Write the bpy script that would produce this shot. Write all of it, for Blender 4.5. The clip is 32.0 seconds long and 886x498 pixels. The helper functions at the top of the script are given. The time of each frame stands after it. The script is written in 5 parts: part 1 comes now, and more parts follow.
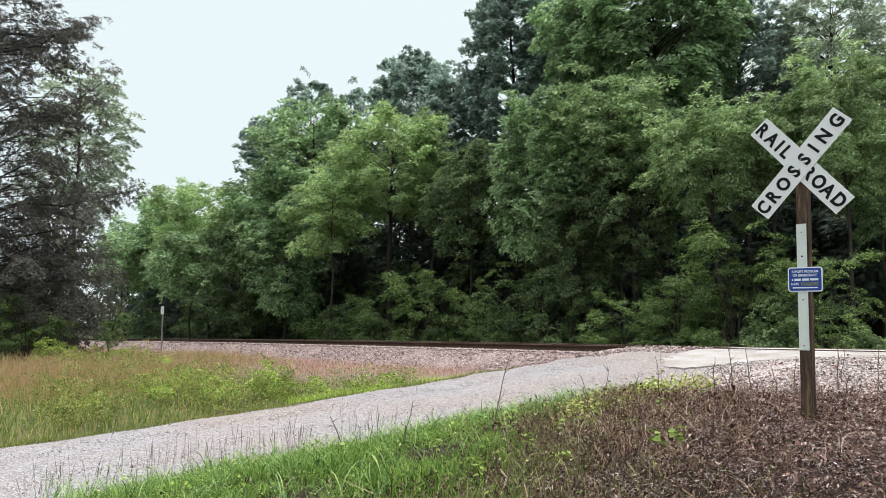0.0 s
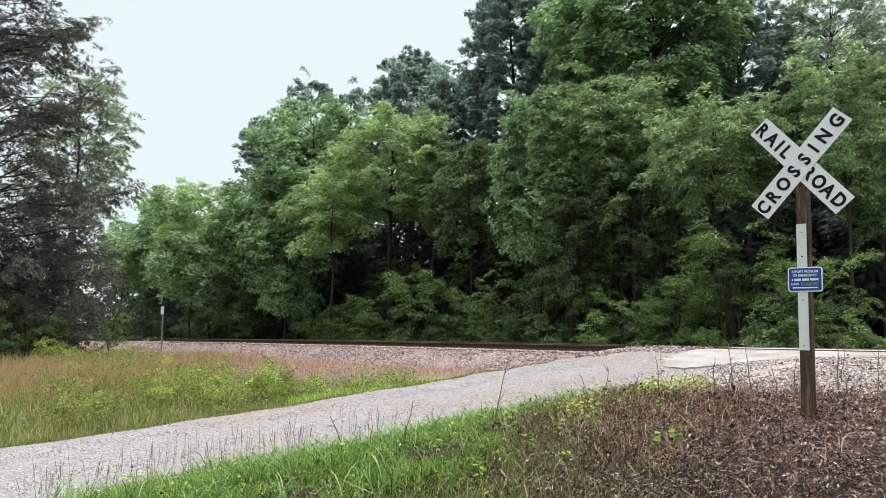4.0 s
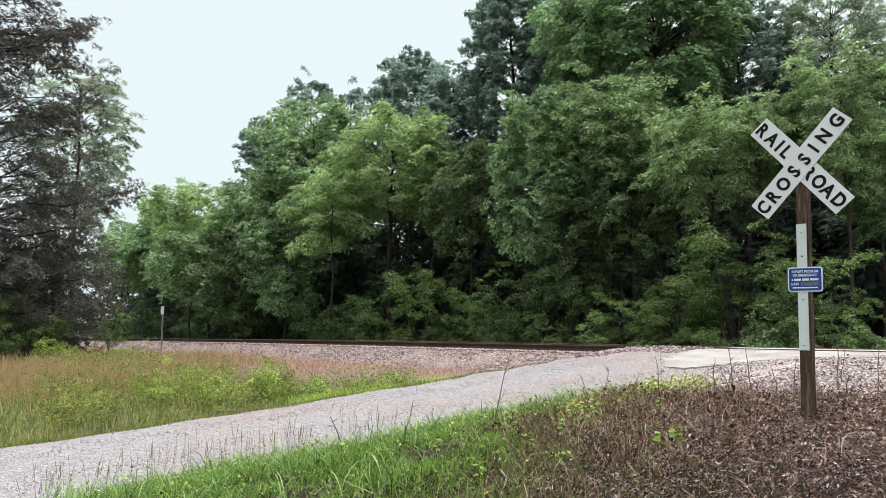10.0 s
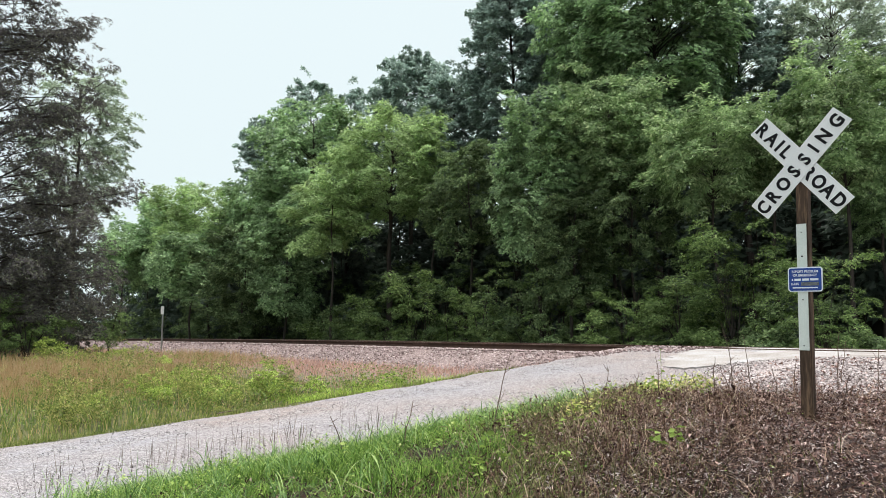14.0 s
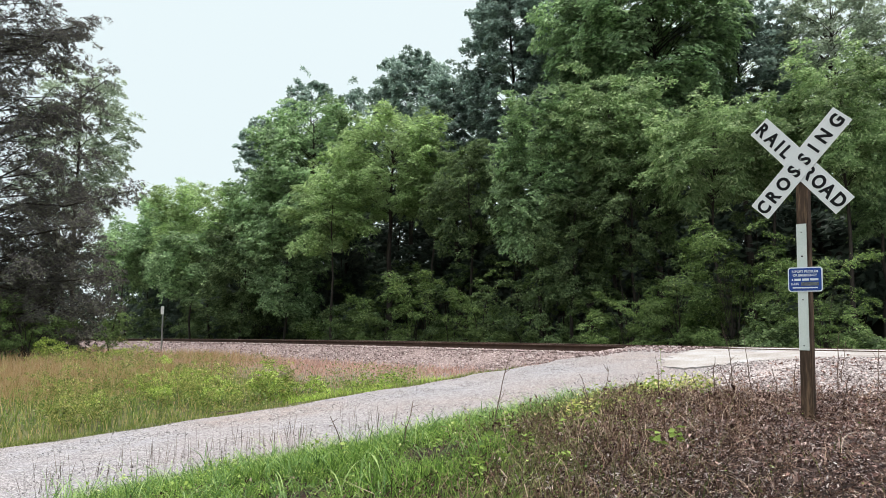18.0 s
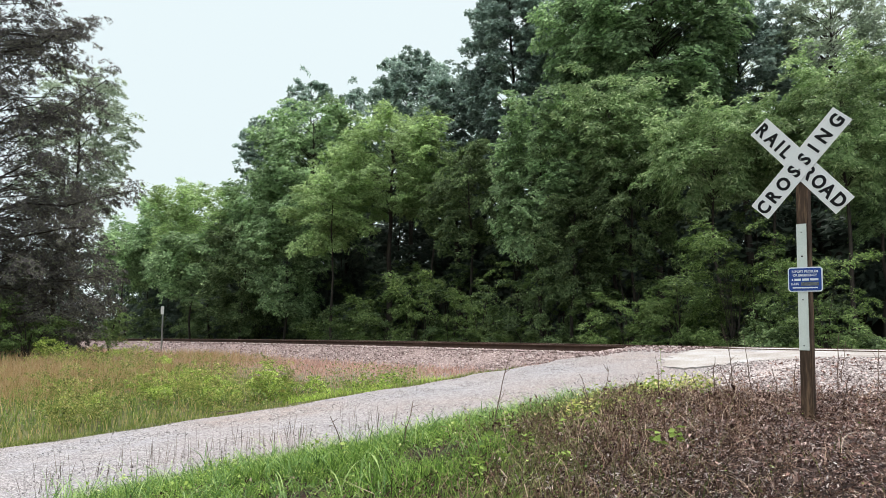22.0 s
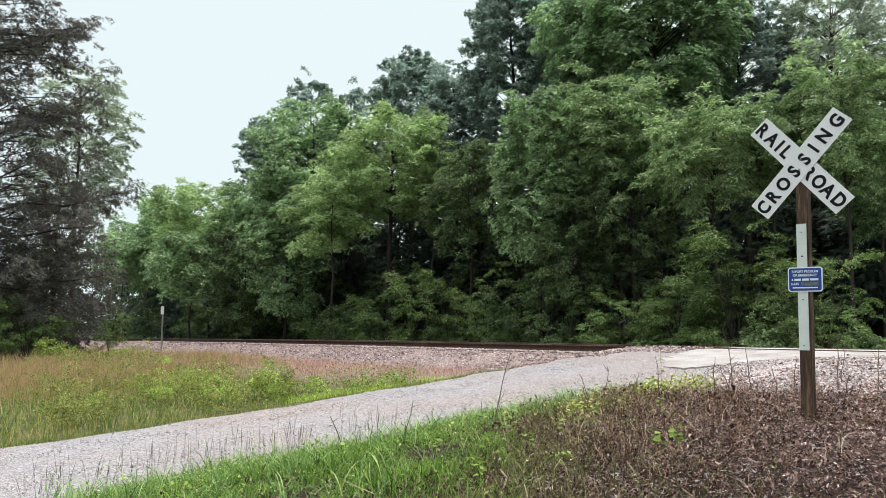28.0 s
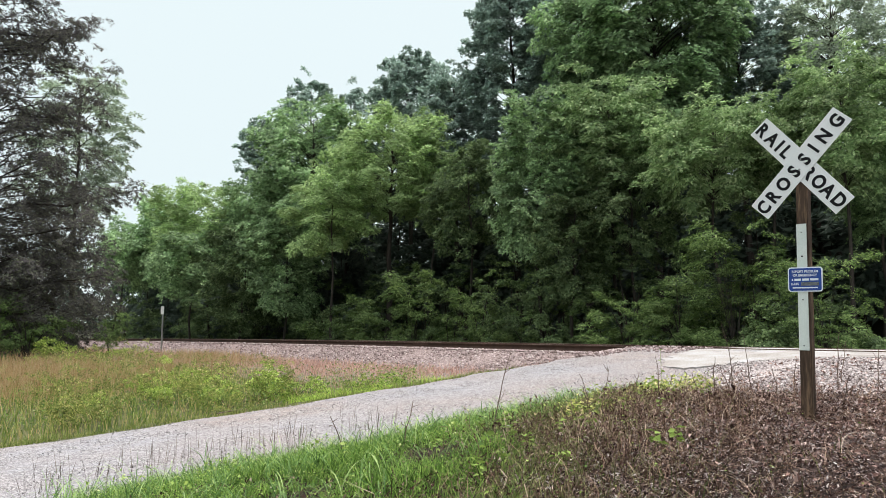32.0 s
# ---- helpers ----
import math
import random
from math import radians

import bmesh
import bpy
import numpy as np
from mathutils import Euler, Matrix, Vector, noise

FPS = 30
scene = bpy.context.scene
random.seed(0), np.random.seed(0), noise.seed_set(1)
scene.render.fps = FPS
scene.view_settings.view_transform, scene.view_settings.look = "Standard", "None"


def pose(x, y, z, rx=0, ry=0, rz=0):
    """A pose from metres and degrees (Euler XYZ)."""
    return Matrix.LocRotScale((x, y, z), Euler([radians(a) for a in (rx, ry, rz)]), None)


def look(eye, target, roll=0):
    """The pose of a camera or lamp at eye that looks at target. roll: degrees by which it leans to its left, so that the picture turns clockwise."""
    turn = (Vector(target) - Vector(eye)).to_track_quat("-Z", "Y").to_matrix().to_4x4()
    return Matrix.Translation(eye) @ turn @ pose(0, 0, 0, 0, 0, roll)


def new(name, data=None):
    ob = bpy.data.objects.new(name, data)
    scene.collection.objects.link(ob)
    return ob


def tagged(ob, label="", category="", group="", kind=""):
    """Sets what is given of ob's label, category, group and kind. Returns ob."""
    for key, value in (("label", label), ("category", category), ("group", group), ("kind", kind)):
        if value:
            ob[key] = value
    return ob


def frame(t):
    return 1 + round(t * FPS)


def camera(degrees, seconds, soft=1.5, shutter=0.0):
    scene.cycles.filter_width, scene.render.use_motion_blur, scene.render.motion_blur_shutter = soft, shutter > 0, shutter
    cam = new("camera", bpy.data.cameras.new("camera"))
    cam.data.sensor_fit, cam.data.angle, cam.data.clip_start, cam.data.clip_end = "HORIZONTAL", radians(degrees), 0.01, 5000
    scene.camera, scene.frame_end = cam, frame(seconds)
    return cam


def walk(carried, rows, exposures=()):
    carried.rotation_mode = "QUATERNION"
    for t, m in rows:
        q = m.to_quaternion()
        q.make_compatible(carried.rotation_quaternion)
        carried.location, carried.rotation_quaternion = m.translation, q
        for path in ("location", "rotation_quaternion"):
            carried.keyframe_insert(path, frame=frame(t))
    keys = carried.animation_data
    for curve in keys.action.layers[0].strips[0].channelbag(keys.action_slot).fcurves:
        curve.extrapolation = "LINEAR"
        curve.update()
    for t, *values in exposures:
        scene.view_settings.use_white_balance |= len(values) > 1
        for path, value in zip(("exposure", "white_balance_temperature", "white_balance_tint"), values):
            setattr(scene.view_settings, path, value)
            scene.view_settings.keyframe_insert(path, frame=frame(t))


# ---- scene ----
DEG = 60.0
cam = camera(DEG, 32.0, soft=0.65)
HOLD = pose(0, 0, 1.6, 96.03, 0, 0)
walk(cam, [(0.0, HOLD), (32.0, HOLD)], exposures=[(0.0, 0.0), (32.0, 0.0)])

# ---- world and light: bright overcast, brighter towards the zenith ----
world = bpy.data.worlds.new("overcast_sky")
scene.world = world
world.use_nodes = True
wn, wl = world.node_tree.nodes, world.node_tree.links
wn.clear()
w_out, w_bg = wn.new("ShaderNodeOutputWorld"), wn.new("ShaderNodeBackground")
sky = wn.new("ShaderNodeTexSky")
sky.sky_type, sky.sun_disc = "NISHITA", False
sky.sun_elevation, sky.sun_rotation = radians(75), radians(27)
sky.air_density, sky.dust_density, sky.ozone_density = 1.0, 3.0, 1.0
w_co, w_sep, w_ramp = wn.new("ShaderNodeTexCoord"), wn.new("ShaderNodeSeparateXYZ"), wn.new("ShaderNodeValToRGB")
w_ramp.color_ramp.elements[0].position, w_ramp.color_ramp.elements[0].color = 0.0, (0.84, 0.955, 0.985, 1)
w_ramp.color_ramp.elements[1].position, w_ramp.color_ramp.elements[1].color = 1.0, (2.6, 2.65, 2.75, 1)
w_mid = w_ramp.color_ramp.elements.new(0.42)
w_mid.color = (0.85, 0.965, 0.995, 1)
w_cl = wn.new("ShaderNodeMixRGB")
w_cl.inputs[0].default_value = 0.96
w_scale = wn.new("ShaderNodeVectorMath")
w_scale.operation = "SCALE"
w_scale.inputs["Scale"].default_value = 0.1
wl.new(w_co.outputs["Generated"], w_sep.inputs[0])
wl.new(w_sep.outputs["Z"], w_ramp.inputs[0])
wl.new(sky.outputs[0], w_scale.inputs[0])
wl.new(w_scale.outputs[0], w_cl.inputs[1])
wl.new(w_ramp.outputs[0], w_cl.inputs[2])
wl.new(w_cl.outputs[0], w_bg.inputs[0])
wl.new(w_bg.outputs[0], w_out.inputs[0])
w_bg.inputs[1].default_value = 1.0

sun = new("sun", bpy.data.lights.new("sun", "SUN"))
sun.data.energy, sun.data.angle, sun.data.color = 4.0, radians(18), (1.0, 0.96, 0.90)
sun.matrix_world = look((3, 6, 26), (0, 0, 0))

# ---- materials ----
def node_mat(name):
    m = bpy.data.materials.new(name)
    m.use_nodes = True
    n = m.node_tree.nodes
    return m, n, m.node_tree.links, n["Principled BSDF"]


def ramp(n, stops):
    r = n.new("ShaderNodeValToRGB")
    e = r.color_ramp.elements
    while len(e) < len(stops):
        e.new(0.5)
    for el, (p, c) in zip(e, stops):
        el.position, el.color = p, (*c, 1)
    return r


def surface(name, c1, c2, scale=8.0, fine=60.0, rough=0.8, bump=0.3, metal=0.0, c3=None, stretch=(1, 1, 1), vary=0.0):
    """Two scales of noise between colours, with a fine bump."""
    m, n, l, bs = node_mat(name)
    co, mp = n.new("ShaderNodeTexCoord"), n.new("ShaderNodeMapping")
    mp.inputs["Scale"].default_value = stretch
    l.new(co.outputs["Object"], mp.inputs[0])
    big, small = n.new("ShaderNodeTexNoise"), n.new("ShaderNodeTexNoise")
    big.inputs["Scale"].default_value, big.inputs["Detail"].default_value = scale, 4
    small.inputs["Scale"].default_value, small.inputs["Detail"].default_value = fine, 3
    for t in (big, small):
        l.new(mp.outputs[0], t.inputs["Vector"])
    mixf = n.new("ShaderNodeMath")
    mixf.operation = "MULTIPLY_ADD"
    mixf.inputs[1].default_value = 0.45
    l.new(small.outputs[0], mixf.inputs[0])
    add = n.new("ShaderNodeMath")
    add.operation = "MULTIPLY"
    add.inputs[1].default_value = 0.55
    l.new(big.outputs[0], add.inputs[0])
    l.new(add.outputs[0], mixf.inputs[2])
    stops = [(0.34, c1), (0.66, c2)] if c3 is None else [(0.32, c1), (0.52, c2), (0.68, c3)]
    r = ramp(n, stops)
    l.new(mixf.outputs[0], r.inputs[0])
    col = r.outputs[0]
    if vary:
        oi, hs = n.new("ShaderNodeObjectInfo"), n.new("ShaderNodeHueSaturation")
        mr = n.new("ShaderNodeMapRange")
        mr.inputs["To Min"].default_value, mr.inputs["To Max"].default_value = 1 - vary, 1 + vary
        l.new(oi.outputs["Random"], mr.inputs[0])
        l.new(mr.outputs[0], hs.inputs["Value"])
        l.new(col, hs.inputs["Color"])
        col = hs.outputs[0]
    l.new(col, bs.inputs["Base Color"])
    bs.inputs["Roughness"].default_value, bs.inputs["Metallic"].default_value = rough, metal
    bs.inputs["Specular IOR Level"].default_value = 0.4 if rough < 0.6 else 0.15
    if bump:
        bp = n.new("ShaderNodeBump")
        bp.inputs["Strength"].default_value, bp.inputs["Distance"].default_value = bump, 0.02
        l.new(small.outputs[0], bp.inputs["Height"])
        l.new(bp.outputs[0], bs.inputs["Normal"])
    return m


def leafy(name, stops, through_light=0.5, rough=0.55, obj=0.25):
    """Leaf or blade: colour varies by island and by object; some light passes."""
    m, n, l, bs = node_mat(name)
    ge, oi = n.new("ShaderNodeNewGeometry"), n.new("ShaderNodeObjectInfo")
    r = ramp(n, stops)
    l.new(ge.outputs["Random Per Island"], r.inputs[0])
    hs, mr = n.new("ShaderNodeHueSaturation"), n.new("ShaderNodeMapRange")
    mr.inputs["To Min"].default_value, mr.inputs["To Max"].default_value = 1 - obj, 1 + obj
    l.new(oi.outputs["Random"], mr.inputs[0])
    hs.inputs["Saturation"].default_value = 0.97
    l.new(mr.outputs[0], hs.inputs["Value"])
    l.new(r.outputs[0], hs.inputs["Color"])
    l.new(hs.outputs[0], bs.inputs["Base Color"])
    bs.inputs["Roughness"].default_value = rough
    bs.inputs["Specular IOR Level"].default_value = 0.12 if rough < 0.6 else 0.05
    tr, mx = n.new("ShaderNodeBsdfTranslucent"), n.new("ShaderNodeMixShader")
    l.new(hs.outputs[0], tr.inputs[0])
    mx.inputs[0].default_value = through_light
    l.new(bs.outputs[0], mx.inputs[1])
    l.new(tr.outputs[0], mx.inputs[2])
    l.new(mx.outputs[0], n["Material Output"].inputs[0])
    return m


def pebbly(name, stops, scale, tint1, tint2):
    """Packed small stones: a cell pattern coloured stone by stone, with drifts of dust between."""
    m, n, l, bs = node_mat(name)
    co = n.new("ShaderNodeTexCoord")
    vo, big, mid = n.new("ShaderNodeTexVoronoi"), n.new("ShaderNodeTexNoise"), n.new("ShaderNodeTexNoise")
    vo.inputs["Scale"].default_value = scale
    big.inputs["Scale"].default_value, big.inputs["Detail"].default_value = 0.35, 5
    mid.inputs["Scale"].default_value, mid.inputs["Detail"].default_value = 5.0, 6
    for t in (vo, big, mid):
        l.new(co.outputs["Object"], t.inputs["Vector"])
    sp = n.new("ShaderNodeSeparateXYZ")
    l.new(vo.outputs["Color"], sp.inputs[0])
    cells, dust = ramp(n, stops), ramp(n, [(0.38, tint1), (0.62, tint2)])
    l.new(sp.outputs[0], cells.inputs[0])
    l.new(big.outputs[0], dust.inputs[0])
    fac = ramp(n, [(0.35, (0.1,) * 3), (0.65, (0.5,) * 3)])
    l.new(mid.outputs[0], fac.inputs[0])
    mx = n.new("ShaderNodeMixRGB")
    l.new(fac.outputs[0], mx.inputs[0])
    l.new(cells.outputs[0], mx.inputs[1])
    l.new(dust.outputs[0], mx.inputs[2])
    l.new(mx.outputs[0], bs.inputs["Base Color"])
    bs.inputs["Roughness"].default_value = 0.95
    bs.inputs["Specular IOR Level"].default_value = 0.1
    bp = n.new("ShaderNodeBump")
    bp.inputs["Strength"].default_value, bp.inputs["Distance"].default_value, bp.invert = 0.8, 0.012, True
    l.new(vo.outputs["Distance"], bp.inputs["Height"])
    l.new(bp.outputs[0], bs.inputs["Normal"])
    return m


M = {}
M["leaf_mid"] = leafy("leaf_mid", [(0, (0.108, 0.172, 0.085)), (0.55, (0.270, 0.410, 0.190)), (1, (0.490, 0.650, 0.350))])
# darker than leaf_mid: the canopy's shade over the understory is put into the colour
M["leaf_under_shade"] = leafy("leaf_under_shade", [(0, (0.045, 0.075, 0.033)), (0.55, (0.120, 0.182, 0.074)), (1, (0.290, 0.380, 0.175))])
# tall oaks' green, lifted and greyed to hold the glare of the sky
M["leaf_dark_glare"] = leafy("leaf_dark_glare", [(0, (0.140, 0.195, 0.165)), (0.55, (0.280, 0.375, 0.315)), (1, (0.470, 0.580, 0.500))])
# deep wood leaves: the shade of the gaps is put into this darker green
M["leaf_deep_shade"] = leafy("leaf_deep_shade", [(0, (0.045, 0.066, 0.050)), (0.55, (0.080, 0.112, 0.086)), (1, (0.130, 0.165, 0.128))])
M["leaf_light"] = leafy("leaf_light", [(0, (0.150, 0.225, 0.085)), (0.55, (0.345, 0.490, 0.195)), (1, (0.560, 0.710, 0.350))])
# the sky's haze over these crowns is put into this paler, greyer green
M["leaf_pale_haze"] = leafy("leaf_pale_haze", [(0, (0.155, 0.190, 0.135)), (0.55, (0.350, 0.430, 0.305)), (1, (0.580, 0.680, 0.500))])
M["leaf_warm"] = leafy("leaf_warm", [(0, (0.105, 0.168, 0.068)), (0.55, (0.240, 0.360, 0.145)), (1, (0.500, 0.610, 0.320))])
M["leaf_feather"] = leafy("leaf_feather", [(0, (0.045, 0.082, 0.025)), (0.55, (0.128, 0.205, 0.060)), (1, (0.300, 0.400, 0.145))])
M["leaf_cedar"] = leafy("leaf_cedar", [(0, (0.056, 0.049, 0.056)), (0.55, (0.100, 0.092, 0.090)), (1, (0.185, 0.200, 0.120))], 0.25)
M["leaf_shrub"] = leafy("leaf_shrub", [(0, (0.080, 0.120, 0.024)), (0.5, (0.290, 0.400, 0.072)), (0.85, (0.56, 0.70, 0.17)), (1, (0.70, 0.78, 0.28))], 0.5)
M["weed"] = leafy("weed", [(0, (0.080, 0.105, 0.028)), (0.5, (0.250, 0.300, 0.075)), (0.85, (0.50, 0.50, 0.16)), (1, (0.68, 0.53, 0.30))], 0.45, obj=0.4)
M["grass_green"] = leafy("grass_green", [(0, (0.036, 0.078, 0.012)), (0.5, (0.110, 0.215, 0.034)), (1, (0.300, 0.440, 0.095))], 0.3)
M["grass_broad"] = leafy("grass_broad", [(0, (0.05, 0.11, 0.03)), (0.6, (0.12, 0.22, 0.06)), (1, (0.32, 0.42, 0.16))], 0.3)
M["vine"] = leafy("vine", [(0, (0.05, 0.028, 0.02)), (0.5, (0.15, 0.09, 0.062)), (0.85, (0.30, 0.21, 0.155)), (1, (0.44, 0.35, 0.28))], 0.0, 0.8)
M["grass_edge"] = leafy("grass_edge", [(0, (0.12, 0.17, 0.04)), (0.5, (0.26, 0.34, 0.08)), (0.85, (0.44, 0.46, 0.15)), (1, (0.56, 0.48, 0.24))], 0.3)
M["grass_lime"] = leafy("grass_lime", [(0, (0.14, 0.25, 0.03)), (0.5, (0.32, 0.47, 0.07)), (1, (0.58, 0.70, 0.16))], 0.45)
M["grass_olive"] = leafy("grass_olive", [(0, (0.05, 0.07, 0.02)), (0.5, (0.13, 0.16, 0.045)), (1, (0.34, 0.34, 0.14))], 0.3)
M["grass_tall"] = leafy("grass_tall", [(0, (0.100, 0.165, 0.034)), (0.5, (0.240, 0.310, 0.075)), (0.78, (0.460, 0.420, 0.150)), (1, (0.747, 0.531, 0.286))], 0.3)
M["grass_tan"] = leafy("grass_tan", [(0, (0.374, 0.235, 0.114)), (0.5, (0.594, 0.398, 0.199)), (1, (0.770, 0.581, 0.361))], 0.4, 0.8)
M["stalk"] = leafy("stalk", [(0, (0.06, 0.04, 0.035)), (0.6, (0.14, 0.10, 0.08)), (1, (0.30, 0.24, 0.17))], 0.0, 0.8)
M["herb"] = leafy("herb", [(0, (0.060, 0.124, 0.021)), (0.45, (0.162, 0.265, 0.043)), (0.85, (0.323, 0.424, 0.095)), (1, (0.510, 0.548, 0.247))], 0.4)
M["curled"] = leafy("curled", [(0, (0.016, 0.010, 0.010)), (0.45, (0.075, 0.048, 0.046)), (0.75, (0.33, 0.24, 0.23)), (0.92, (0.66, 0.57, 0.55)), (1, (0.90, 0.84, 0.82))], 0.1, 0.75)
M["grass_dry"] = leafy("grass_dry", [(0, (0.362, 0.194, 0.149)), (0.5, (0.590, 0.352, 0.282)), (1, (0.804, 0.535, 0.437))], 0.25, 0.8)
M["litter"] = leafy("litter", [(0, (0.022, 0.011, 0.009)), (0.45, (0.065, 0.034, 0.028)), (0.8, (0.160, 0.090, 0.075)), (0.94, (0.40, 0.28, 0.235)), (1, (0.690, 0.54, 0.48))], 0.1, 0.8)
M["dry_leaf"] = leafy("dry_leaf", [(0, (0.100, 0.052, 0.044)), (0.5, (0.300, 0.180, 0.155)), (0.85, (0.56, 0.395, 0.355)), (1, (0.88, 0.74, 0.69))], 0.15, 0.8)
M["bramble"] = leafy("bramble", [(0, (0.030, 0.018, 0.013)), (0.5, (0.100, 0.060, 0.042)), (0.82, (0.250, 0.170, 0.118)), (1, (0.50, 0.39, 0.30))], 0.0, 0.8)
M["ballast"] = leafy("ballast", [(0, (0.132, 0.095, 0.091)), (0.4, (0.265, 0.198, 0.190)), (0.75, (0.374, 0.296, 0.285)), (1, (0.514, 0.441, 0.426))], 0.0, 0.85)
M["bank_stone"] = leafy("bank_stone", [(0, (0.11, 0.086, 0.083)), (0.3, (0.26, 0.22, 0.213)), (0.75, (0.42, 0.37, 0.36)), (1, (0.56, 0.51, 0.50))], 0.0, 0.85)
M["gravel_bits"] = leafy("gravel_bits", [(0, (0.11, 0.10, 0.105)), (0.3, (0.24, 0.22, 0.22)), (0.75, (0.38, 0.355, 0.355)), (1, (0.62, 0.59, 0.58))], 0.0, 0.85)
M["bark"] = surface("bark", (0.022, 0.018, 0.015), (0.062, 0.053, 0.045), 6, 40, 0.9, 0.8, stretch=(1, 1, 0.25))
M["road"] = pebbly("road", [(0, (0.045, 0.041, 0.042)), (0.25, (0.15, 0.136, 0.135)), (0.65, (0.275, 0.255, 0.252)), (1, (0.45, 0.425, 0.42))], 56, (0.315, 0.245, 0.222), (0.320, 0.318, 0.350))
M["asphalt"] = surface("asphalt", (0.20, 0.17, 0.155), (0.315, 0.29, 0.272), 1.3, 28, 0.9, 0.6, c3=(0.40, 0.405, 0.42))
M["rail_rust"] = surface("rail_rust", (0.045, 0.028, 0.021), (0.095, 0.058, 0.044), 5, 80, 0.75, 0.3, 0.35)
M["rail_top"] = surface("rail_top", (0.16, 0.13, 0.115), (0.30, 0.26, 0.24), 6, 80, 0.4, 0.1, 0.9)
M["tie"] = surface("tie", (0.05, 0.04, 0.033), (0.13, 0.11, 0.09), 5, 40, 0.9, 0.6, stretch=(0.3, 1, 1), vary=0.3)
M["post_wood"] = surface("post_wood", (0.022, 0.015, 0.011), (0.075, 0.050, 0.035), 7, 45, 0.85, 0.6, c3=(0.22, 0.145, 0.09), stretch=(1, 1, 0.12))
M["sign_white"] = surface("sign_white", (0.66, 0.67, 0.66), (0.76, 0.77, 0.76), 4, 120, 0.45, 0.03)
M["strip_white"] = surface("strip_white", (0.54, 0.60, 0.55), (0.66, 0.71, 0.67), 3, 90, 0.5, 0.03)
M["letter_black"] = surface("letter_black", (0.006, 0.006, 0.007), (0.012, 0.012, 0.013), 20, 90, 0.7, 0.0)
M["blue"] = surface("blue", (0.007, 0.042, 0.24), (0.012, 0.060, 0.30), 8, 80, 0.4, 0.0)
M["legend_white"] = surface("legend_white", (0.66, 0.70, 0.76), (0.78, 0.81, 0.84), 20, 80, 0.5, 0.0)
M["smudge"] = surface("smudge", (0.05, 0.055, 0.06), (0.22, 0.24, 0.24), 30, 90, 0.6, 0.0)
M["steel"] = surface("steel", (0.22, 0.22, 0.21), (0.36, 0.36, 0.35), 10, 60, 0.5, 0.1, 0.7)


def ground_mat():
    m, n, l, bs = node_mat("ground_cover")
    co = n.new("ShaderNodeTexCoord")
    def noise_tex(s, d=4):
        t = n.new("ShaderNodeTexNoise")
        t.inputs["Scale"].default_value, t.inputs["Detail"].default_value = s, d
        l.new(co.outputs["Object"], t.inputs["Vector"])
        return t
    n1, n2 = noise_tex(0.8), noise_tex(22, 5)
    soil = ramp(n, [(0.35, (0.06, 0.075, 0.03)), (0.65, (0.13, 0.12, 0.06))])
    l.new(n1.outputs[0], soil.inputs[0])
    last = soil.outputs[0]
    # litter's near-black stops put the shade between the dead stems into the soil colour
    for attr, stops in (("litter", [(0.36, (0.006, 0.004, 0.0035)), (0.52, (0.024, 0.015, 0.0125)), (0.68, (0.085, 0.054, 0.045))]),
                        ("ballast", [(0.36, (0.09, 0.065, 0.06)), (0.5, (0.23, 0.175, 0.165)), (0.66, (0.40, 0.32, 0.305))]),
                        ("gravel", [(0.36, (0.16, 0.13, 0.122)), (0.5, (0.33, 0.285, 0.272)), (0.64, (0.52, 0.465, 0.45))]),
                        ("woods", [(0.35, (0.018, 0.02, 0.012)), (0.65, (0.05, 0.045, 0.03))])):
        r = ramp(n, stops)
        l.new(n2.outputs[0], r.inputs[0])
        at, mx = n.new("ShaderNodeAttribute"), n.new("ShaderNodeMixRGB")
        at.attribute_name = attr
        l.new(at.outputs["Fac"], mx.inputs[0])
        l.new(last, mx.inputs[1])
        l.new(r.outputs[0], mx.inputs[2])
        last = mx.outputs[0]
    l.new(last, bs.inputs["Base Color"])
    bs.inputs["Roughness"].default_value = 0.95
    bs.inputs["Specular IOR Level"].default_value = 0.1
    bp = n.new("ShaderNodeBump")
    bp.inputs["Strength"].default_value, bp.inputs["Distance"].default_value = 0.7, 0.04
    l.new(n2.outputs[0], bp.inputs["Height"])
    l.new(bp.outputs[0], bs.inputs["Normal"])
    return m


M["ground"] = ground_mat()

# ---- plan: a runs along the road (0 at the near rail), b along the track, away to the woods' far end ----
R0, UX, UY, WX, WY = (4.7, 20.7), 0.7772, 0.6293, -0.6293, 0.7772


def at_ab(a, b):
    return R0[0] + a * UX + b * WX, R0[1] + a * UY + b * WY


def smooth(x, lo, hi):
    t = np.clip((np.asarray(x, float) - lo) / (hi - lo), 0, 1)
    return t * t * (3 - 2 * t)


def dip(b):
    return 1e-4 * np.clip(b, 0, 110) ** 2


def road_z(a):
    return np.interp(a, [-60, -22, -14.7, -10.9, -5.5, -3.0, -1.0, 1.9, 5, 9, 14, 24, 45, 200, 3000],
                     [-0.9, -0.4, 0.0, 0.27, 0.74, 0.97, 1.13, 1.13, 0.9, 1.15, 2.3, 3.6, 5.0, 9, 12])


def bend(a):
    """How far the road swings aside beyond the track."""
    a = np.asarray(a, float)
    return 0.02 * np.clip(a - 6, 0, 60) ** 2 - 2.6 * smooth(a, 1.5, 6.5)


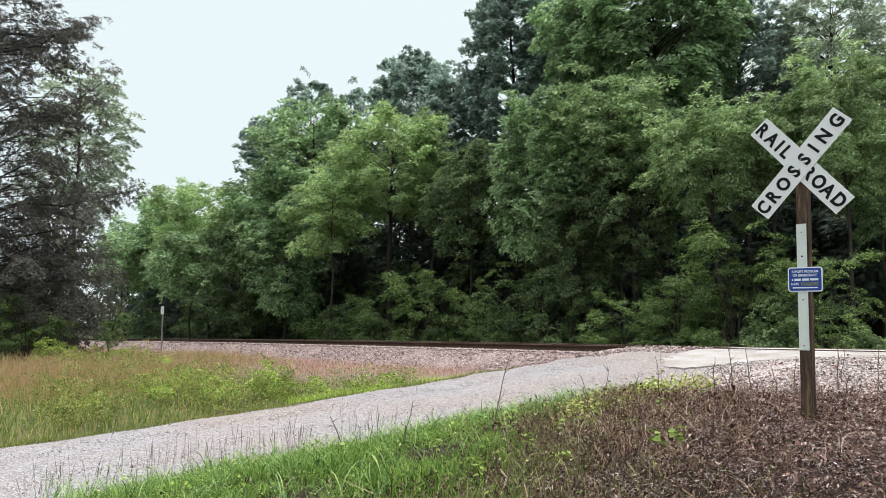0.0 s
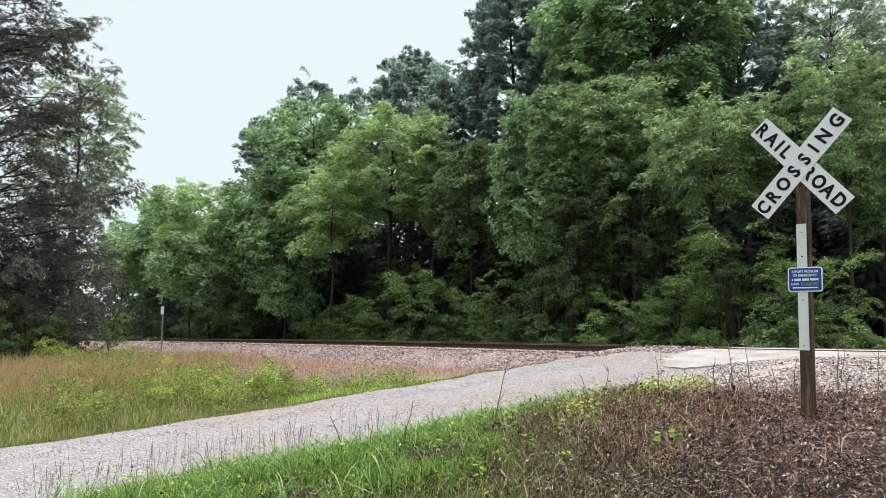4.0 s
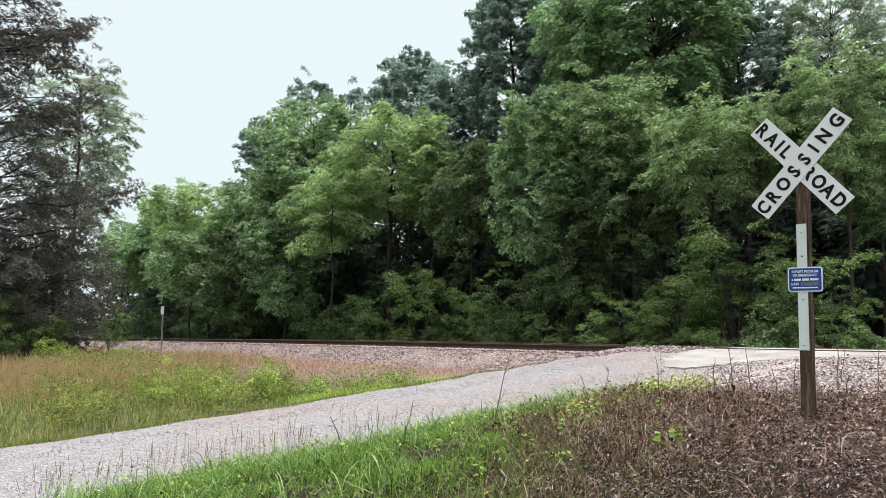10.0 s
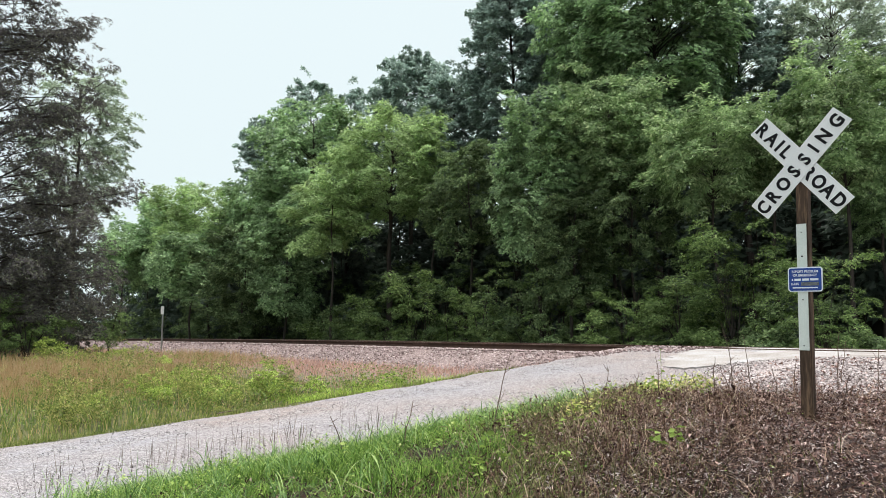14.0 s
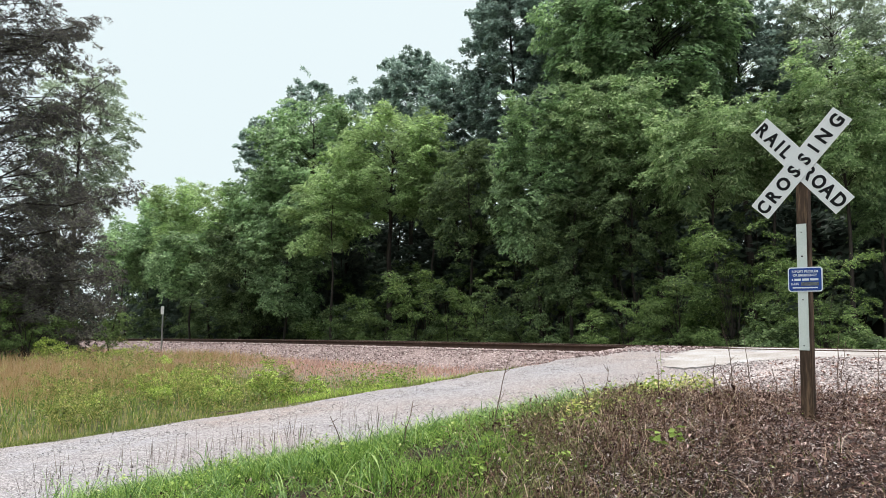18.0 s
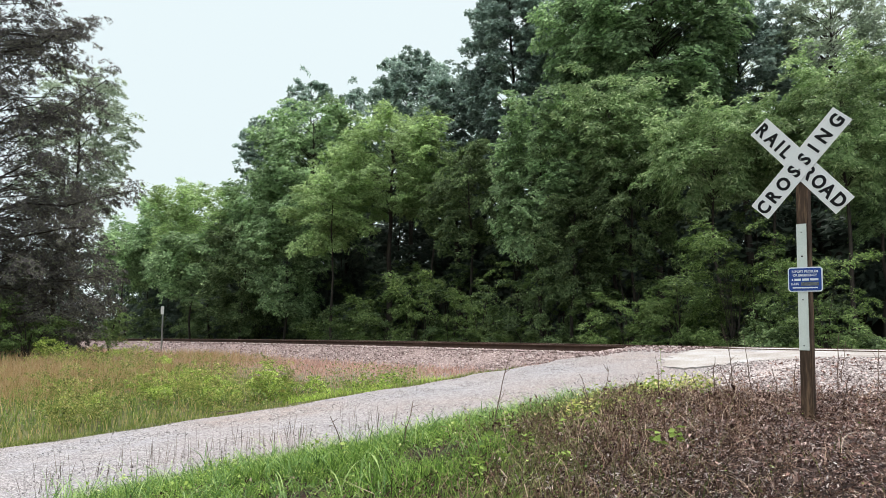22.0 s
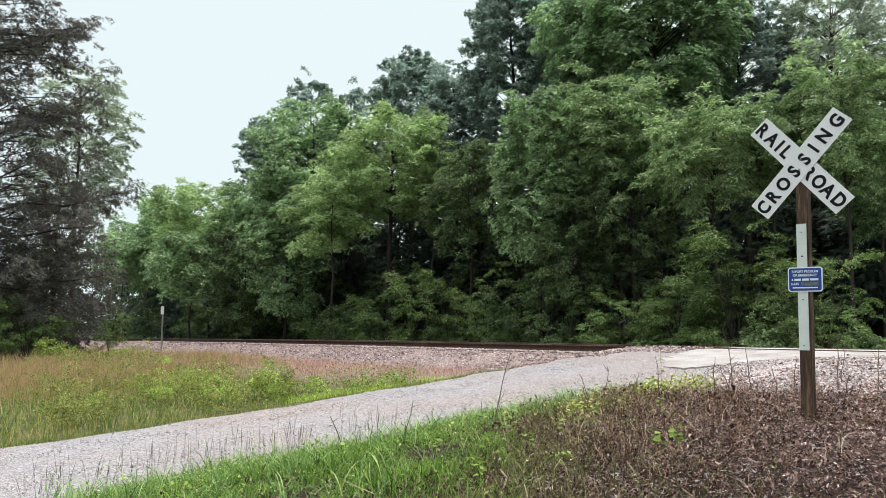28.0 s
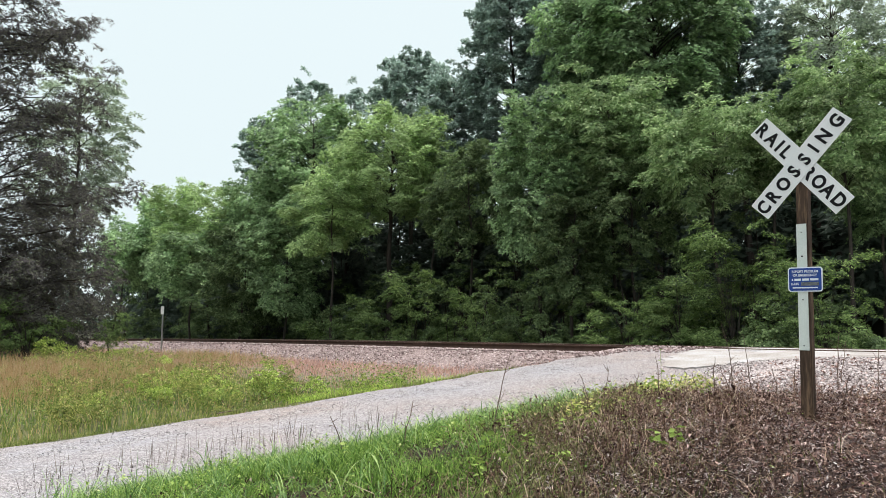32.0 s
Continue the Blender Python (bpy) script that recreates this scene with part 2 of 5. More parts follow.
def left_z(a, b):
    near = np.interp(a, [-3000, -60, -22, -14, -8, -4.4, -2.5, -1.05, 2.5, 4.3, 7, 14, 40, 120, 3000],
                     [-3, -0.8, -0.5, -0.12, 0.15, 0.40, 0.50, 0.96, 0.96, 0.45, 0.5, 1.0, 3.0, 8, 12])
    return near - dip(b) * smooth(a, -14, -3) + 0.013 * np.clip(b - 2, 0, 24) * (1 - smooth(a, -8, -4))


def right_z(a):
    return np.interp(a, [-3000, -60, -20, -16.7, -9.4, -4, -1, 2.5, 4.5, 7, 14, 40, 120, 3000],
                     [-3, -0.5, -0.05, 0.10, 0.685, 1.06, 1.12, 1.08, 0.7, 0.7, 1.2, 3.2, 8, 12])


def ground_z(a, b):
    across = np.asarray(b, float) - bend(a)
    sl, sr = smooth(across, -1.1, 0.5), smooth(-across, 5.1, 7.3)
    return road_z(a) * (1 - sl - sr) + left_z(a, b) * sl + right_z(a) * sr


def put_z(x, y):
    a, b = (x - R0[0]) * UX + (y - R0[1]) * UY, (x - R0[0]) * WX + (y - R0[1]) * WY
    return float(ground_z(a, b))


# ---- mesh helpers ----
def mesh_np(name, verts, faces, mat, smooth_shade=False):
    """A mesh from arrays: faces is (n, 3) or (n, 4)."""
    verts, faces = np.asarray(verts, np.float32), np.asarray(faces, np.int32)
    k = faces.shape[1]
    me = bpy.data.meshes.new(name)
    me.vertices.add(len(verts))
    me.vertices.foreach_set("co", verts.ravel())
    me.loops.add(faces.size)
    me.loops.foreach_set("vertex_index", faces.ravel())
    me.polygons.add(len(faces))
    me.polygons.foreach_set("loop_start", np.arange(0, faces.size, k, dtype=np.int32))
    me.update(calc_edges=True)
    if smooth_shade:
        me.polygons.foreach_set("use_smooth", np.ones(len(faces), bool))
    me.materials.append(mat)
    return me


def adopt(ob, parent):
    ob.parent = parent
    return ob


def part(name, bm, material, parent, label="", m=None):
    """Links a bmesh as one mesh object under a thing or a part."""
    me = bpy.data.meshes.new(name)
    bm.to_mesh(me)
    bm.free()
    me.materials.append(material)
    ob = new(name, me)
    ob.parent = parent
    if m is not None:
        ob.matrix_basis = m
    return tagged(ob, label)


def box_bm(sx, sy, sz, bevel=0.0, c=(0, 0, 0)):
    bm = bmesh.new()
    bmesh.ops.create_cube(bm, size=1.0, matrix=Matrix.Translation(c) @ Matrix.Diagonal((sx, sy, sz, 1)))
    if bevel:
        bmesh.ops.bevel(bm, geom=bm.edges[:], offset=bevel, segments=2, affect="EDGES")
    return bm


def tube(pts, radii, sides=6):
    """Vertices and quads of a tapered tube along points."""
    pts, radii = np.asarray(pts, float), np.asarray(radii, float)
    d = np.gradient(pts, axis=0)
    d /= np.linalg.norm(d, axis=1)[:, None] + 1e-9
    ref = np.where(np.abs(d[:, 2:3]) > 0.9, np.array([[1.0, 0, 0]]), np.array([[0, 0, 1.0]]))
    s = np.cross(d, ref)
    s /= np.linalg.norm(s, axis=1)[:, None] + 1e-9
    q = np.cross(s, d)
    ang = np.arange(sides) / sides * 2 * np.pi
    v = pts[:, None] + radii[:, None, None] * (np.cos(ang)[None, :, None] * s[:, None] + np.sin(ang)[None, :, None] * q[:, None])
    f = []
    for i in range(len(pts) - 1):
        for j in range(sides):
            k = (j + 1) % sides
            f.append((i * sides + j, i * sides + k, (i + 1) * sides + k, (i + 1) * sides + j))
    return v.reshape(-1, 3), np.array(f)


def join_tubes(list_of):
    vs, fs, o = [], [], 0
    for v, f in list_of:
        vs.append(v)
        fs.append(f + o)
        o += len(v)
    return np.concatenate(vs), np.concatenate(fs)


def rand_unit(rng, n):
    v = rng.normal(size=(n, 3))
    return v / (np.linalg.norm(v, axis=1)[:, None] + 1e-9)


def leaves(pos, way, up, length, width, fold=0.12, plain=False):
    """Folded diamond leaves, or plain pointed ones for foliage far off."""
    way = way / (np.linalg.norm(way, axis=1)[:, None] + 1e-9)
    side = np.cross(way, up)
    side /= np.linalg.norm(side, axis=1)[:, None] + 1e-9
    nor = np.cross(side, way)
    L, Wd = length[:, None], width[:, None]
    if plain:
        v = np.stack([pos + side * Wd * 0.5, pos - side * Wd * 0.5 + way * L * 0.15, pos + way * L + side * Wd * 0.1], 1)
        return v.reshape(-1, 3), np.arange(len(pos) * 3).reshape(-1, 3)
    mid = pos + way * L * 0.45
    v = np.stack([pos, mid + side * Wd * 0.5 + nor * Wd * fold, pos + way * L - nor * L * 0.08, mid - side * Wd * 0.5 + nor * Wd * fold], 1)
    base = np.arange(len(pos))[:, None] * 4
    f = np.stack([base + np.array([[0, 1, 2]]), base + np.array([[0, 2, 3]])], 1).reshape(-1, 3)
    return v.reshape(-1, 3), f


def foliage(name, mat, seed, fans=6, reach=1.3, fan=0.85, broad=0.8, n=840, leaf=0.14, wide=0.62, droop=0.45, cup=0.55, rise=0.1, lift=0.3, hang=0.3, per=6, loose=0.35, plain=True):
    """A leafy bough along +x: fans of leaf sprays, each arched over its twig like a shallow scallop."""
    rng = np.random.default_rng(seed)
    ns = n // per
    k = np.arange(ns) % fans
    u = np.linspace(0.0, 1.0, fans) + rng.normal(size=fans) * 0.06
    az = (np.where(np.arange(fans) % 2, 1, -1) * rng.uniform(0.35, 1.15, fans)) * (1.1 - u)
    el = rng.normal(size=fans) * 0.18 + rise
    base = np.stack([u * (reach - fan * 0.55), rng.normal(size=fans) * 0.1, rng.normal(size=fans) * lift], -1)
    d = np.stack([np.cos(az) * np.cos(el), np.sin(az) * np.cos(el), np.sin(el)], -1)[k]
    up = np.array([[0.0, 0, 1]]) - d * d[:, 2:3]
    up /= np.linalg.norm(up, axis=1)[:, None]
    sd = np.cross(up, d)
    size = (rng.uniform(0.75, 1.25, fans) * fan)[k]
    q, t = np.sqrt(rng.uniform(0.02, 1, ns)), rng.uniform(-1, 1, ns)
    half = 0.5 * broad / fan * size * np.sin(np.pi * np.clip(q, 0, 1) ** 0.8 * 0.86)
    sp = base[k] + d * (q * size)[:, None] + sd * (t * half)[:, None] + up * (size * (0.12 - droop * q ** 2) - cup * half * t ** 2 + rng.normal(size=ns) * 0.05 * fan)[:, None]
    out = up + d * (2 * droop * q * 1.5 + 0.15)[:, None] + sd * (t * cup * 1.4)[:, None] + rng.normal(size=(ns, 3)) * loose * 0.6
    out /= np.linalg.norm(out, axis=1)[:, None]
    lie = d * 0.8 + sd * (t * 0.8)[:, None] + rng.normal(size=(ns, 3)) * 0.35
    lie[:, 2] -= hang
    lie -= out * (lie * out).sum(1)[:, None] * 0.6
    lie /= np.linalg.norm(lie, axis=1)[:, None] + 1e-9
    side = np.cross(lie, out)
    side /= np.linalg.norm(side, axis=1)[:, None] + 1e-9
    turn = np.linspace(-1.25, 1.25, per)[None, :, None] + rng.normal(size=(ns, per, 1)) * 0.2
    way = lie[:, None] * np.cos(turn) + side[:, None] * np.sin(turn) + rng.normal(size=(ns, per, 3)) * 0.15
    pos = sp[:, None] + way * leaf * 0.25 + rng.normal(size=(ns, per, 3)) * leaf * 0.3
    face = out[:, None] + rng.normal(size=(ns, per, 3)) * loose
    pos, way, face = pos.reshape(-1, 3), way.reshape(-1, 3), face.reshape(-1, 3)
    L = leaf * rng.uniform(0.7, 1.25, len(pos))
    v, f = leaves(pos, way, face, L, L * wide, 0.12, plain)
    return mesh_np(name, v, f, mat)


FOL = {}
for kind_name, mat_key, kw in (
        ("mid", "leaf_mid", dict(leaf=0.165, wide=0.78, n=516, droop=0.6)),
        ("dark", "leaf_dark_glare", dict(leaf=0.175, wide=0.8, reach=1.1, fan=0.62, broad=0.7, cup=0.4, droop=0.3, rise=0.3, lift=0.4, n=600, loose=0.5)),
        ("light", "leaf_light", dict(leaf=0.14, wide=0.6, reach=1.6, fan=0.95, broad=0.85, droop=0.35, cup=0.45, lift=0.25, n=612)),
        ("warm", "leaf_warm", dict(leaf=0.21, wide=0.42, droop=0.6, hang=1.0, n=520, loose=0.5, lift=0.35)),
        ("under", "leaf_under_shade", dict(leaf=0.135, wide=0.65, reach=1.1, fan=0.7, broad=0.65, n=600, loose=0.5, lift=0.35)),
        ("feather", "leaf_feather", dict(leaf=0.13, wide=0.38, reach=1.2, fan=0.75, broad=0.5, n=612, loose=0.3, lift=0.25, droop=0.5, hang=0.5)),
        ("cedar", "leaf_cedar", dict(leaf=0.115, wide=0.42, reach=1.5, fan=0.8, broad=0.62, fans=8, droop=0.5, cup=0.8, hang=0.8, n=665, per=7, loose=0.8, lift=0.3, rise=0.05)),
        ("shrub", "leaf_shrub", dict(leaf=0.062, wide=0.6, reach=0.6, fan=0.36, broad=0.34, n=480, loose=0.7, lift=0.16, hang=0.0, rise=0.4)),
        ("weed", "weed", dict(leaf=0.05, wide=0.4, reach=0.38, fan=0.3, broad=0.22, n=360, loose=0.9, lift=0.16, hang=-0.4, rise=0.6)),
        ("pale", "leaf_pale_haze", dict(leaf=0.14, wide=0.7, reach=1.3, fan=0.75, n=540, loose=0.7)),
        # deep and back fill the wood's gaps with leaves coloured dark for shade
        ("deep", "leaf_deep_shade", dict(leaf=0.33, wide=0.8, reach=2.6, fan=1.5, broad=1.5, n=420, lift=0.6)),
        ("back", "leaf_deep_shade", dict(leaf=0.5, wide=0.85, reach=3.0, fan=1.8, broad=1.9, n=270, lift=0.8))):
    FOL[kind_name] = [foliage("bough", M[mat_key], 11 * i + len(kind_name), **kw) for i in range(5)]

SWAY = []


REACH = {"light": 1.5, "deep": 2.2, "back": 2.4, "cedar": 1.4}


def bough(top, kind, c, az, el, s, rng, sway, rel):
    """One leafy bough on a limb, pointing along its azimuth and elevation."""
    ob = new("bough", FOL[kind][rng.integers(0, 5)])
    ob.parent = top
    tagged(ob, kind="stuff")
    turn = Matrix.Rotation(az, 3, "Z") @ Matrix.Rotation(-el, 3, "Y") @ Matrix.Rotation(rng.normal() * 0.2, 3, "X")
    ob.matrix_basis = Matrix.LocRotScale(c, turn.to_quaternion(), (s, s, s * rng.uniform(0.85, 1.15)))
    if sway:
        SWAY.append((ob, sway * (0.5 + 0.5 * rel), rng.uniform(0, 6.28), rng.uniform(2.6, 4.4)))
    return ob


def tree(label, x, y, height, radius, low, kind, n, seed, name="tree", trunk_r=0.16, size=1.0, sway=1.0, lean=(0, 0), group="woodland trees", limbs=(), taper=0.0):
    """Tapered trunk with limbs to each leafy bough; low is the crown's underside. limbs adds long ones: height, azimuth, length, rise, boughs."""
    rng = np.random.default_rng(seed)
    z0 = put_z(x, y)
    top = tagged(new(name), label, "tree", group)
    top.location = (x, y, z0 - 0.1)
    h = height - z0 + 0.1
    low = max(low - z0, 0.5)
    out = REACH.get(kind, 1.15) * size
    r_in, z_hi, z_lo = max(0.25, radius - 0.8 * out), h - 0.65 * out, low + 0.25 * out
    mid, rz = (z_lo + z_hi) / 2, max(0.3, (z_hi - z_lo) / 2)
    tk = np.linspace(0, 1, 8)
    bend = np.cumsum(rng.normal(size=(8, 2)) * 0.1, axis=0)
    spine = np.column_stack([bend[:, 0] + lean[0] * tk, bend[:, 1] + lean[1] * tk, tk * (h - 0.8 * out)])
    parts = [tube(spine, trunk_r * (1.25 - tk * 1.1), 7)]
    gold = np.pi * (3 - 5 ** 0.5)
    lump = rng.uniform(0, 6.28, 4)

    def stem_at(z):
        return np.array([np.interp(z, spine[:, 2], spine[:, 0]), np.interp(z, spine[:, 2], spine[:, 1]), z])

    for i in range(n):
        cz = 1 - 2 * (i + 0.5) / n
        cr = np.sqrt(max(0, 1 - abs(cz) ** 2.3)) * (1 - taper * cz)
        th = gold * i + rng.uniform(-0.5, 0.5)
        wave = 1 + 0.16 * math.sin(2 * th + lump[0] + 3 * cz) + 0.12 * math.sin(3 * th + lump[1] - 5 * cz)
        rr = min(1.06, wave) * (rng.uniform(0.78, 1.0) if i % 3 else rng.uniform(0.3, 0.75))
        c = np.array([np.cos(th) * cr * r_in * rr, np.sin(th) * cr * r_in * rr, mid + cz * rz * (0.6 + 0.4 * rr)])
        away = np.hypot(c[0], c[1])
        on = stem_at(np.clip(c[2] - 0.5 * away - 0.3, min(0.5 * low, 2.0), spine[-1, 2] * 0.98))
        c[0] += on[0]
        c[1] += on[1]
        span = np.linalg.norm(c - on)
        q1 = on + (c - on) * 0.35 + np.array([0, 0, 0.10 * span]) + rng.normal(size=3) * 0.06 * span
        q2 = on + (c - on) * 0.7 + np.array([0, 0, 0.08 * span]) + rng.normal(size=3) * 0.06 * span
        az = th + rng.normal() * 0.3
        s = size * rng.uniform(0.75, 1.25)
        tip = c + np.array([math.cos(az), math.sin(az), 0.1]) * 0.6 * s
        r0 = trunk_r * 0.16
        parts.append(tube([on, q1, q2, c, tip], [r0, r0 * 0.75, r0 * 0.5, r0 * 0.3, r0 * 0.1], 4))
        el = 0.15 + 0.45 * max(0, cz) ** 2 + 0.35 * min(0, cz) + rng.normal() * 0.15
        bough(top, kind, c, az, el, s, rng, sway, c[2] / h)
    for z, az, length, climb, m in limbs:
        on = stem_at(z - z0)
        d = np.array([math.cos(az), math.sin(az), 0])
        path = [on + d * length * f + np.array([0, 0, climb * f ** 1.3]) + rng.normal(size=3) * 0.1 * (f > 0) for f in np.linspace(0, 1, 6)]
        parts.append(tube(path, np.linspace(0.07, 0.012, 6), 5))
        for k in range(m):
            f = 0.25 + 0.75 * (k + rng.uniform()) / m
            c = on + d * (length * f - 0.5) + np.array([0, 0, climb * f ** 1.3 + rng.normal() * 0.12])
            bough(top, kind, c, az + rng.normal() * 0.5, 0.25 * np.sign(climb) + rng.normal() * 0.2, size * rng.uniform(0.6, 0.95), rng, sway, 1.0)
    v, fc = join_tubes(parts)
    adopt(new("trunk", mesh_np("trunk", v, fc, M["bark"], True)), top)
    return top


# ---- ground sheet ----
def ground_sheet():
    rng = np.random.default_rng(3)
    A = np.concatenate([[-3000, -1200, -500, -220, -120, -70, -45, -32, -25, -21], np.arange(-19, 8, 0.24), np.arange(8, 30, 1.0), [32, 36, 42, 50, 65, 90, 130, 220, 500, 1200, 3000]])
    B = np.concatenate([[-3000, -1200, -500, -220, -120, -70, -45, -32, -24], np.arange(-20, 14, 0.24), np.arange(14, 75, 0.8), [78, 84, 92, 105, 130, 180, 300, 600, 1300, 3000]])
    a, b = np.meshgrid(A, B, indexing="ij")
    z = ground_z(a, b)
    bump = np.array([noise.noise(Vector((p * 0.9, q * 0.9, 0.3))) * 0.05 + noise.noise(Vector((p * 3.1, q * 3.1, 7))) * 0.025 for p, q in zip(a.ravel(), b.ravel())]).reshape(a.shape)
    across = b - bend(a)
    on_road = (1 - smooth(across, -1.1, -0.5)) * (1 - smooth(-across, 5.2, 6.0))
    on_track = smooth(a, -1.3, -1.0) * (1 - smooth(a, 2.5, 2.8))
    z = z + bump * (1 - on_road) * (1 - on_track) - 0.07 * np.maximum(on_road, 0)
    x, y = at_ab(a, b)
    v = np.stack([x, y, z], -1).reshape(-1, 3)
    nb = len(B)
    i, j = np.meshgrid(np.arange(len(A) - 1), np.arange(nb - 1), indexing="ij")
    k = (i * nb + j).ravel()
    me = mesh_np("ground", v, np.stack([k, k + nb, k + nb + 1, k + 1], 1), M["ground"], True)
    wob = rng.normal(size=a.shape) * 0.25
    masks = {"litter": smooth(-b + wob, 5.6, 6.6) * (1 - smooth(a, 4, 5)),
             "ballast": np.maximum(smooth(a + wob, -3.4, -2.6), 0.75 * smooth(a + 2 * wob, -7.4, -4.8) * smooth(b, 0.5, 2.5)) * (1 - smooth(a, 3.6, 4.6)) * np.maximum(smooth(b, -1.2, -0.2), 0.35) + 0.4 * smooth(a + 2 * wob, -11.0, -8.5) * smooth(-b, 5.4, 6.2) * (1 - smooth(a, 3, 4)),
             "gravel": smooth(a + 1.5 * wob + 0.15 * (b + 8.5), -8.8, -7.6) * smooth(-b, 5.0, 5.5) * (1 - smooth(a, 2.6, 3.4)),
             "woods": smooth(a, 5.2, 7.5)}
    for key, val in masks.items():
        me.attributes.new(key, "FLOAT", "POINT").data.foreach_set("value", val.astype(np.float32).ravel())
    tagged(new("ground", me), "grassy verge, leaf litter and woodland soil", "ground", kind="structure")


ground_sheet()


def strip_road():
    """Gravel road over the crossing and up into the woods."""
    A = np.concatenate([np.arange(-70, -18, 2.0), np.arange(-18, 3.01, 0.25), np.arange(4, 46, 1.0)])
    T = np.linspace(0, 1, 25)
    v = []
    for a in A:
        lo = -5.35 + 0.08 * math.sin(a * 1.7) + 0.06 * math.sin(a * 4.3) - 0.9 * float(smooth(a, -6.5, -3))
        hi = -0.95 + 0.06 * math.sin(a * 2.1 + 1) + 0.05 * math.sin(a * 5.1)
        sh = float(bend(a))
        for t in T:
            b = lo + (hi - lo) * t
            edge = min(t, 1 - t)
            rut = -0.025 * (math.exp(-((t - 0.28) / 0.07) ** 2) + math.exp(-((t - 0.72) / 0.07) ** 2))
            z = float(road_z(a)) + 0.05 * min(1, edge * 6) - 0.035 + rut + 0.012 * noise.noise(Vector((a * 1.3, b * 1.3, 5)))
            if -0.45 < a < 2.0:
                z = min(z, 1.1)
            v.append((*at_ab(a, b + sh), z + 0.005))
    nt = len(T)
    f = [(i * nt + j, (i + 1) * nt + j, (i + 1) * nt + j + 1, i * nt + j + 1) for i in range(len(A) - 1) for j in range(nt - 1)]
    tagged(new("road", mesh_np("road", v, f, M["road"], True)), "pale grey gravel road rising to a level crossing", "road", kind="structure")


strip_road()


def crossing_apron():
    """Pale worn asphalt slab on the near side, with a broken edge, and panels between and behind the rails."""
    rng = np.random.default_rng(8)
    outline = [(-0.09, -2.75), (-0.9, -3.0), (-2.0, -3.2), (-3.2, -3.6), (-3.9, -4.15), (-4.15, -4.7), (-3.75, -5.0), (-3.2, -5.2), (-2.75, -5.45), (-2.5, -5.9), (-2.25, -6.8), (-2.0, -8.0), (-1.6, -9.4), (-0.09, -10.5)]
    pts = []
    for (a0, b0), (a1, b1) in zip(outline, outline[1:]):
        for t in np.linspace(0, 1, 7)[:-1]:
            pts.append((a0 + (a1 - a0) * t + rng.normal() * 0.06 * (a0 < -0.2), b0 + (b1 - b0) * t + rng.normal() * 0.06))
    pts.append(outline[-1])
    def slab(name, poly, lift, material, parent=None):
        bm = bmesh.new()
        top = [bm.verts.new((*at_ab(a, b), max(float(road_z(a)), float(ground_z(a, b))) + lift)) for a, b in poly]
        face = bm.faces.new(top)
        ext = bmesh.ops.extrude_face_region(bm, geom=[face])
        for e in ext["geom"]:
            if isinstance(e, bmesh.types.BMVert):
                e.co.z -= 0.12
        bmesh.ops.recalc_face_normals(bm, faces=bm.faces[:])
        bmesh.ops.triangulate(bm, faces=[q for q in bm.faces if len(q.verts) > 4])
        return bm
    ap = tagged(new("crossing_apron"), "pale worn asphalt crossing surface with a broken edge", "pavement", kind="structure")
    part("slab", slab("slab", pts, 0.03, M["asphalt"]), M["asphalt"], ap)
    for a0, a1 in ((0.17, 1.36), (1.60, 2.5)):
        part("panel", slab("panel", [(a0, -2.7), (a1, -2.7), (a1, -10.5), (a0, -10.5)], 0.04, M["asphalt"]), M["asphalt"], ap)


crossing_apron()


# ---- railway track ----
def railway():
    tr = tagged(new("railroad_track"), "rusty single railway track on pink ballast", "railway")
    prof = [(-0.07, 0), (0.07, 0), (0.07, 0.012), (0.012, 0.03), (0.009, 0.12), (0.036, 0.135), (0.036, 0.165), (0.028, 0.175), (-0.028, 0.175), (-0.036, 0.165), (-0.036, 0.135), (-0.009, 0.12), (-0.012, 0.03), (-0.07, 0.012)]
    B = np.concatenate([np.arange(-40, 0, 4.0), np.arange(0, 130, 3.0)])
    for a0 in (0.0, 1.505):
        v, f = [], []
        for b in B:
            for p, q in prof:
                v.append((*at_ab(a0 + p, b), 1.005 + q - float(dip(b))))
        k = len(prof)
        for i in range(len(B) - 1):
            for j in range(k):
                f.append((i * k + j, i * k + (j + 1) % k, (i + 1) * k + (j + 1) % k, (i + 1) * k + j))
        me = mesh_np("rail", v, f, M["rail_rust"])
        me.materials.append(M["rail_top"])
        for i, p in enumerate(me.polygons):
            p.material_index = 1 if i % k == 7 else 0
        rail = adopt(new("rail", me), tr)
        for b in (8.72, -3.2 - 11.9, 20.6, 32.5):
            for s in (-1, 1):
                if s < 0 or a0 > 0:
                    bar = part("joint_bar", box_bm(0.028, 0.914, 0.10, 0.006), M["rail_rust"], rail,
                               m=Matrix.LocRotScale((*at_ab(a0 + s * 0.027, b), 1.005 + 0.082 - float(dip(b))), Euler((0, 0, math.atan2(UY, UX))), None))
    tie = box_bm(2.6, 0.23, 0.17, 0.012)
    me = bpy.data.meshes.new("tie")
    tie.to_mesh(me)
    tie.free()
    me.materials.append(M["tie"])
    rng = np.random.default_rng(4)
    for b in np.arange(-0.5, 66, 0.53):
        ob = adopt(new("tie", me), tr)
        ob.matrix_basis = Matrix.LocRotScale((*at_ab(0.75 + rng.normal() * 0.03, b + rng.normal() * 0.02), 0.915 - float(dip(b))), Euler((0, 0, math.atan2(UY, UX) + rng.normal() * 0.01)), None)


railway()

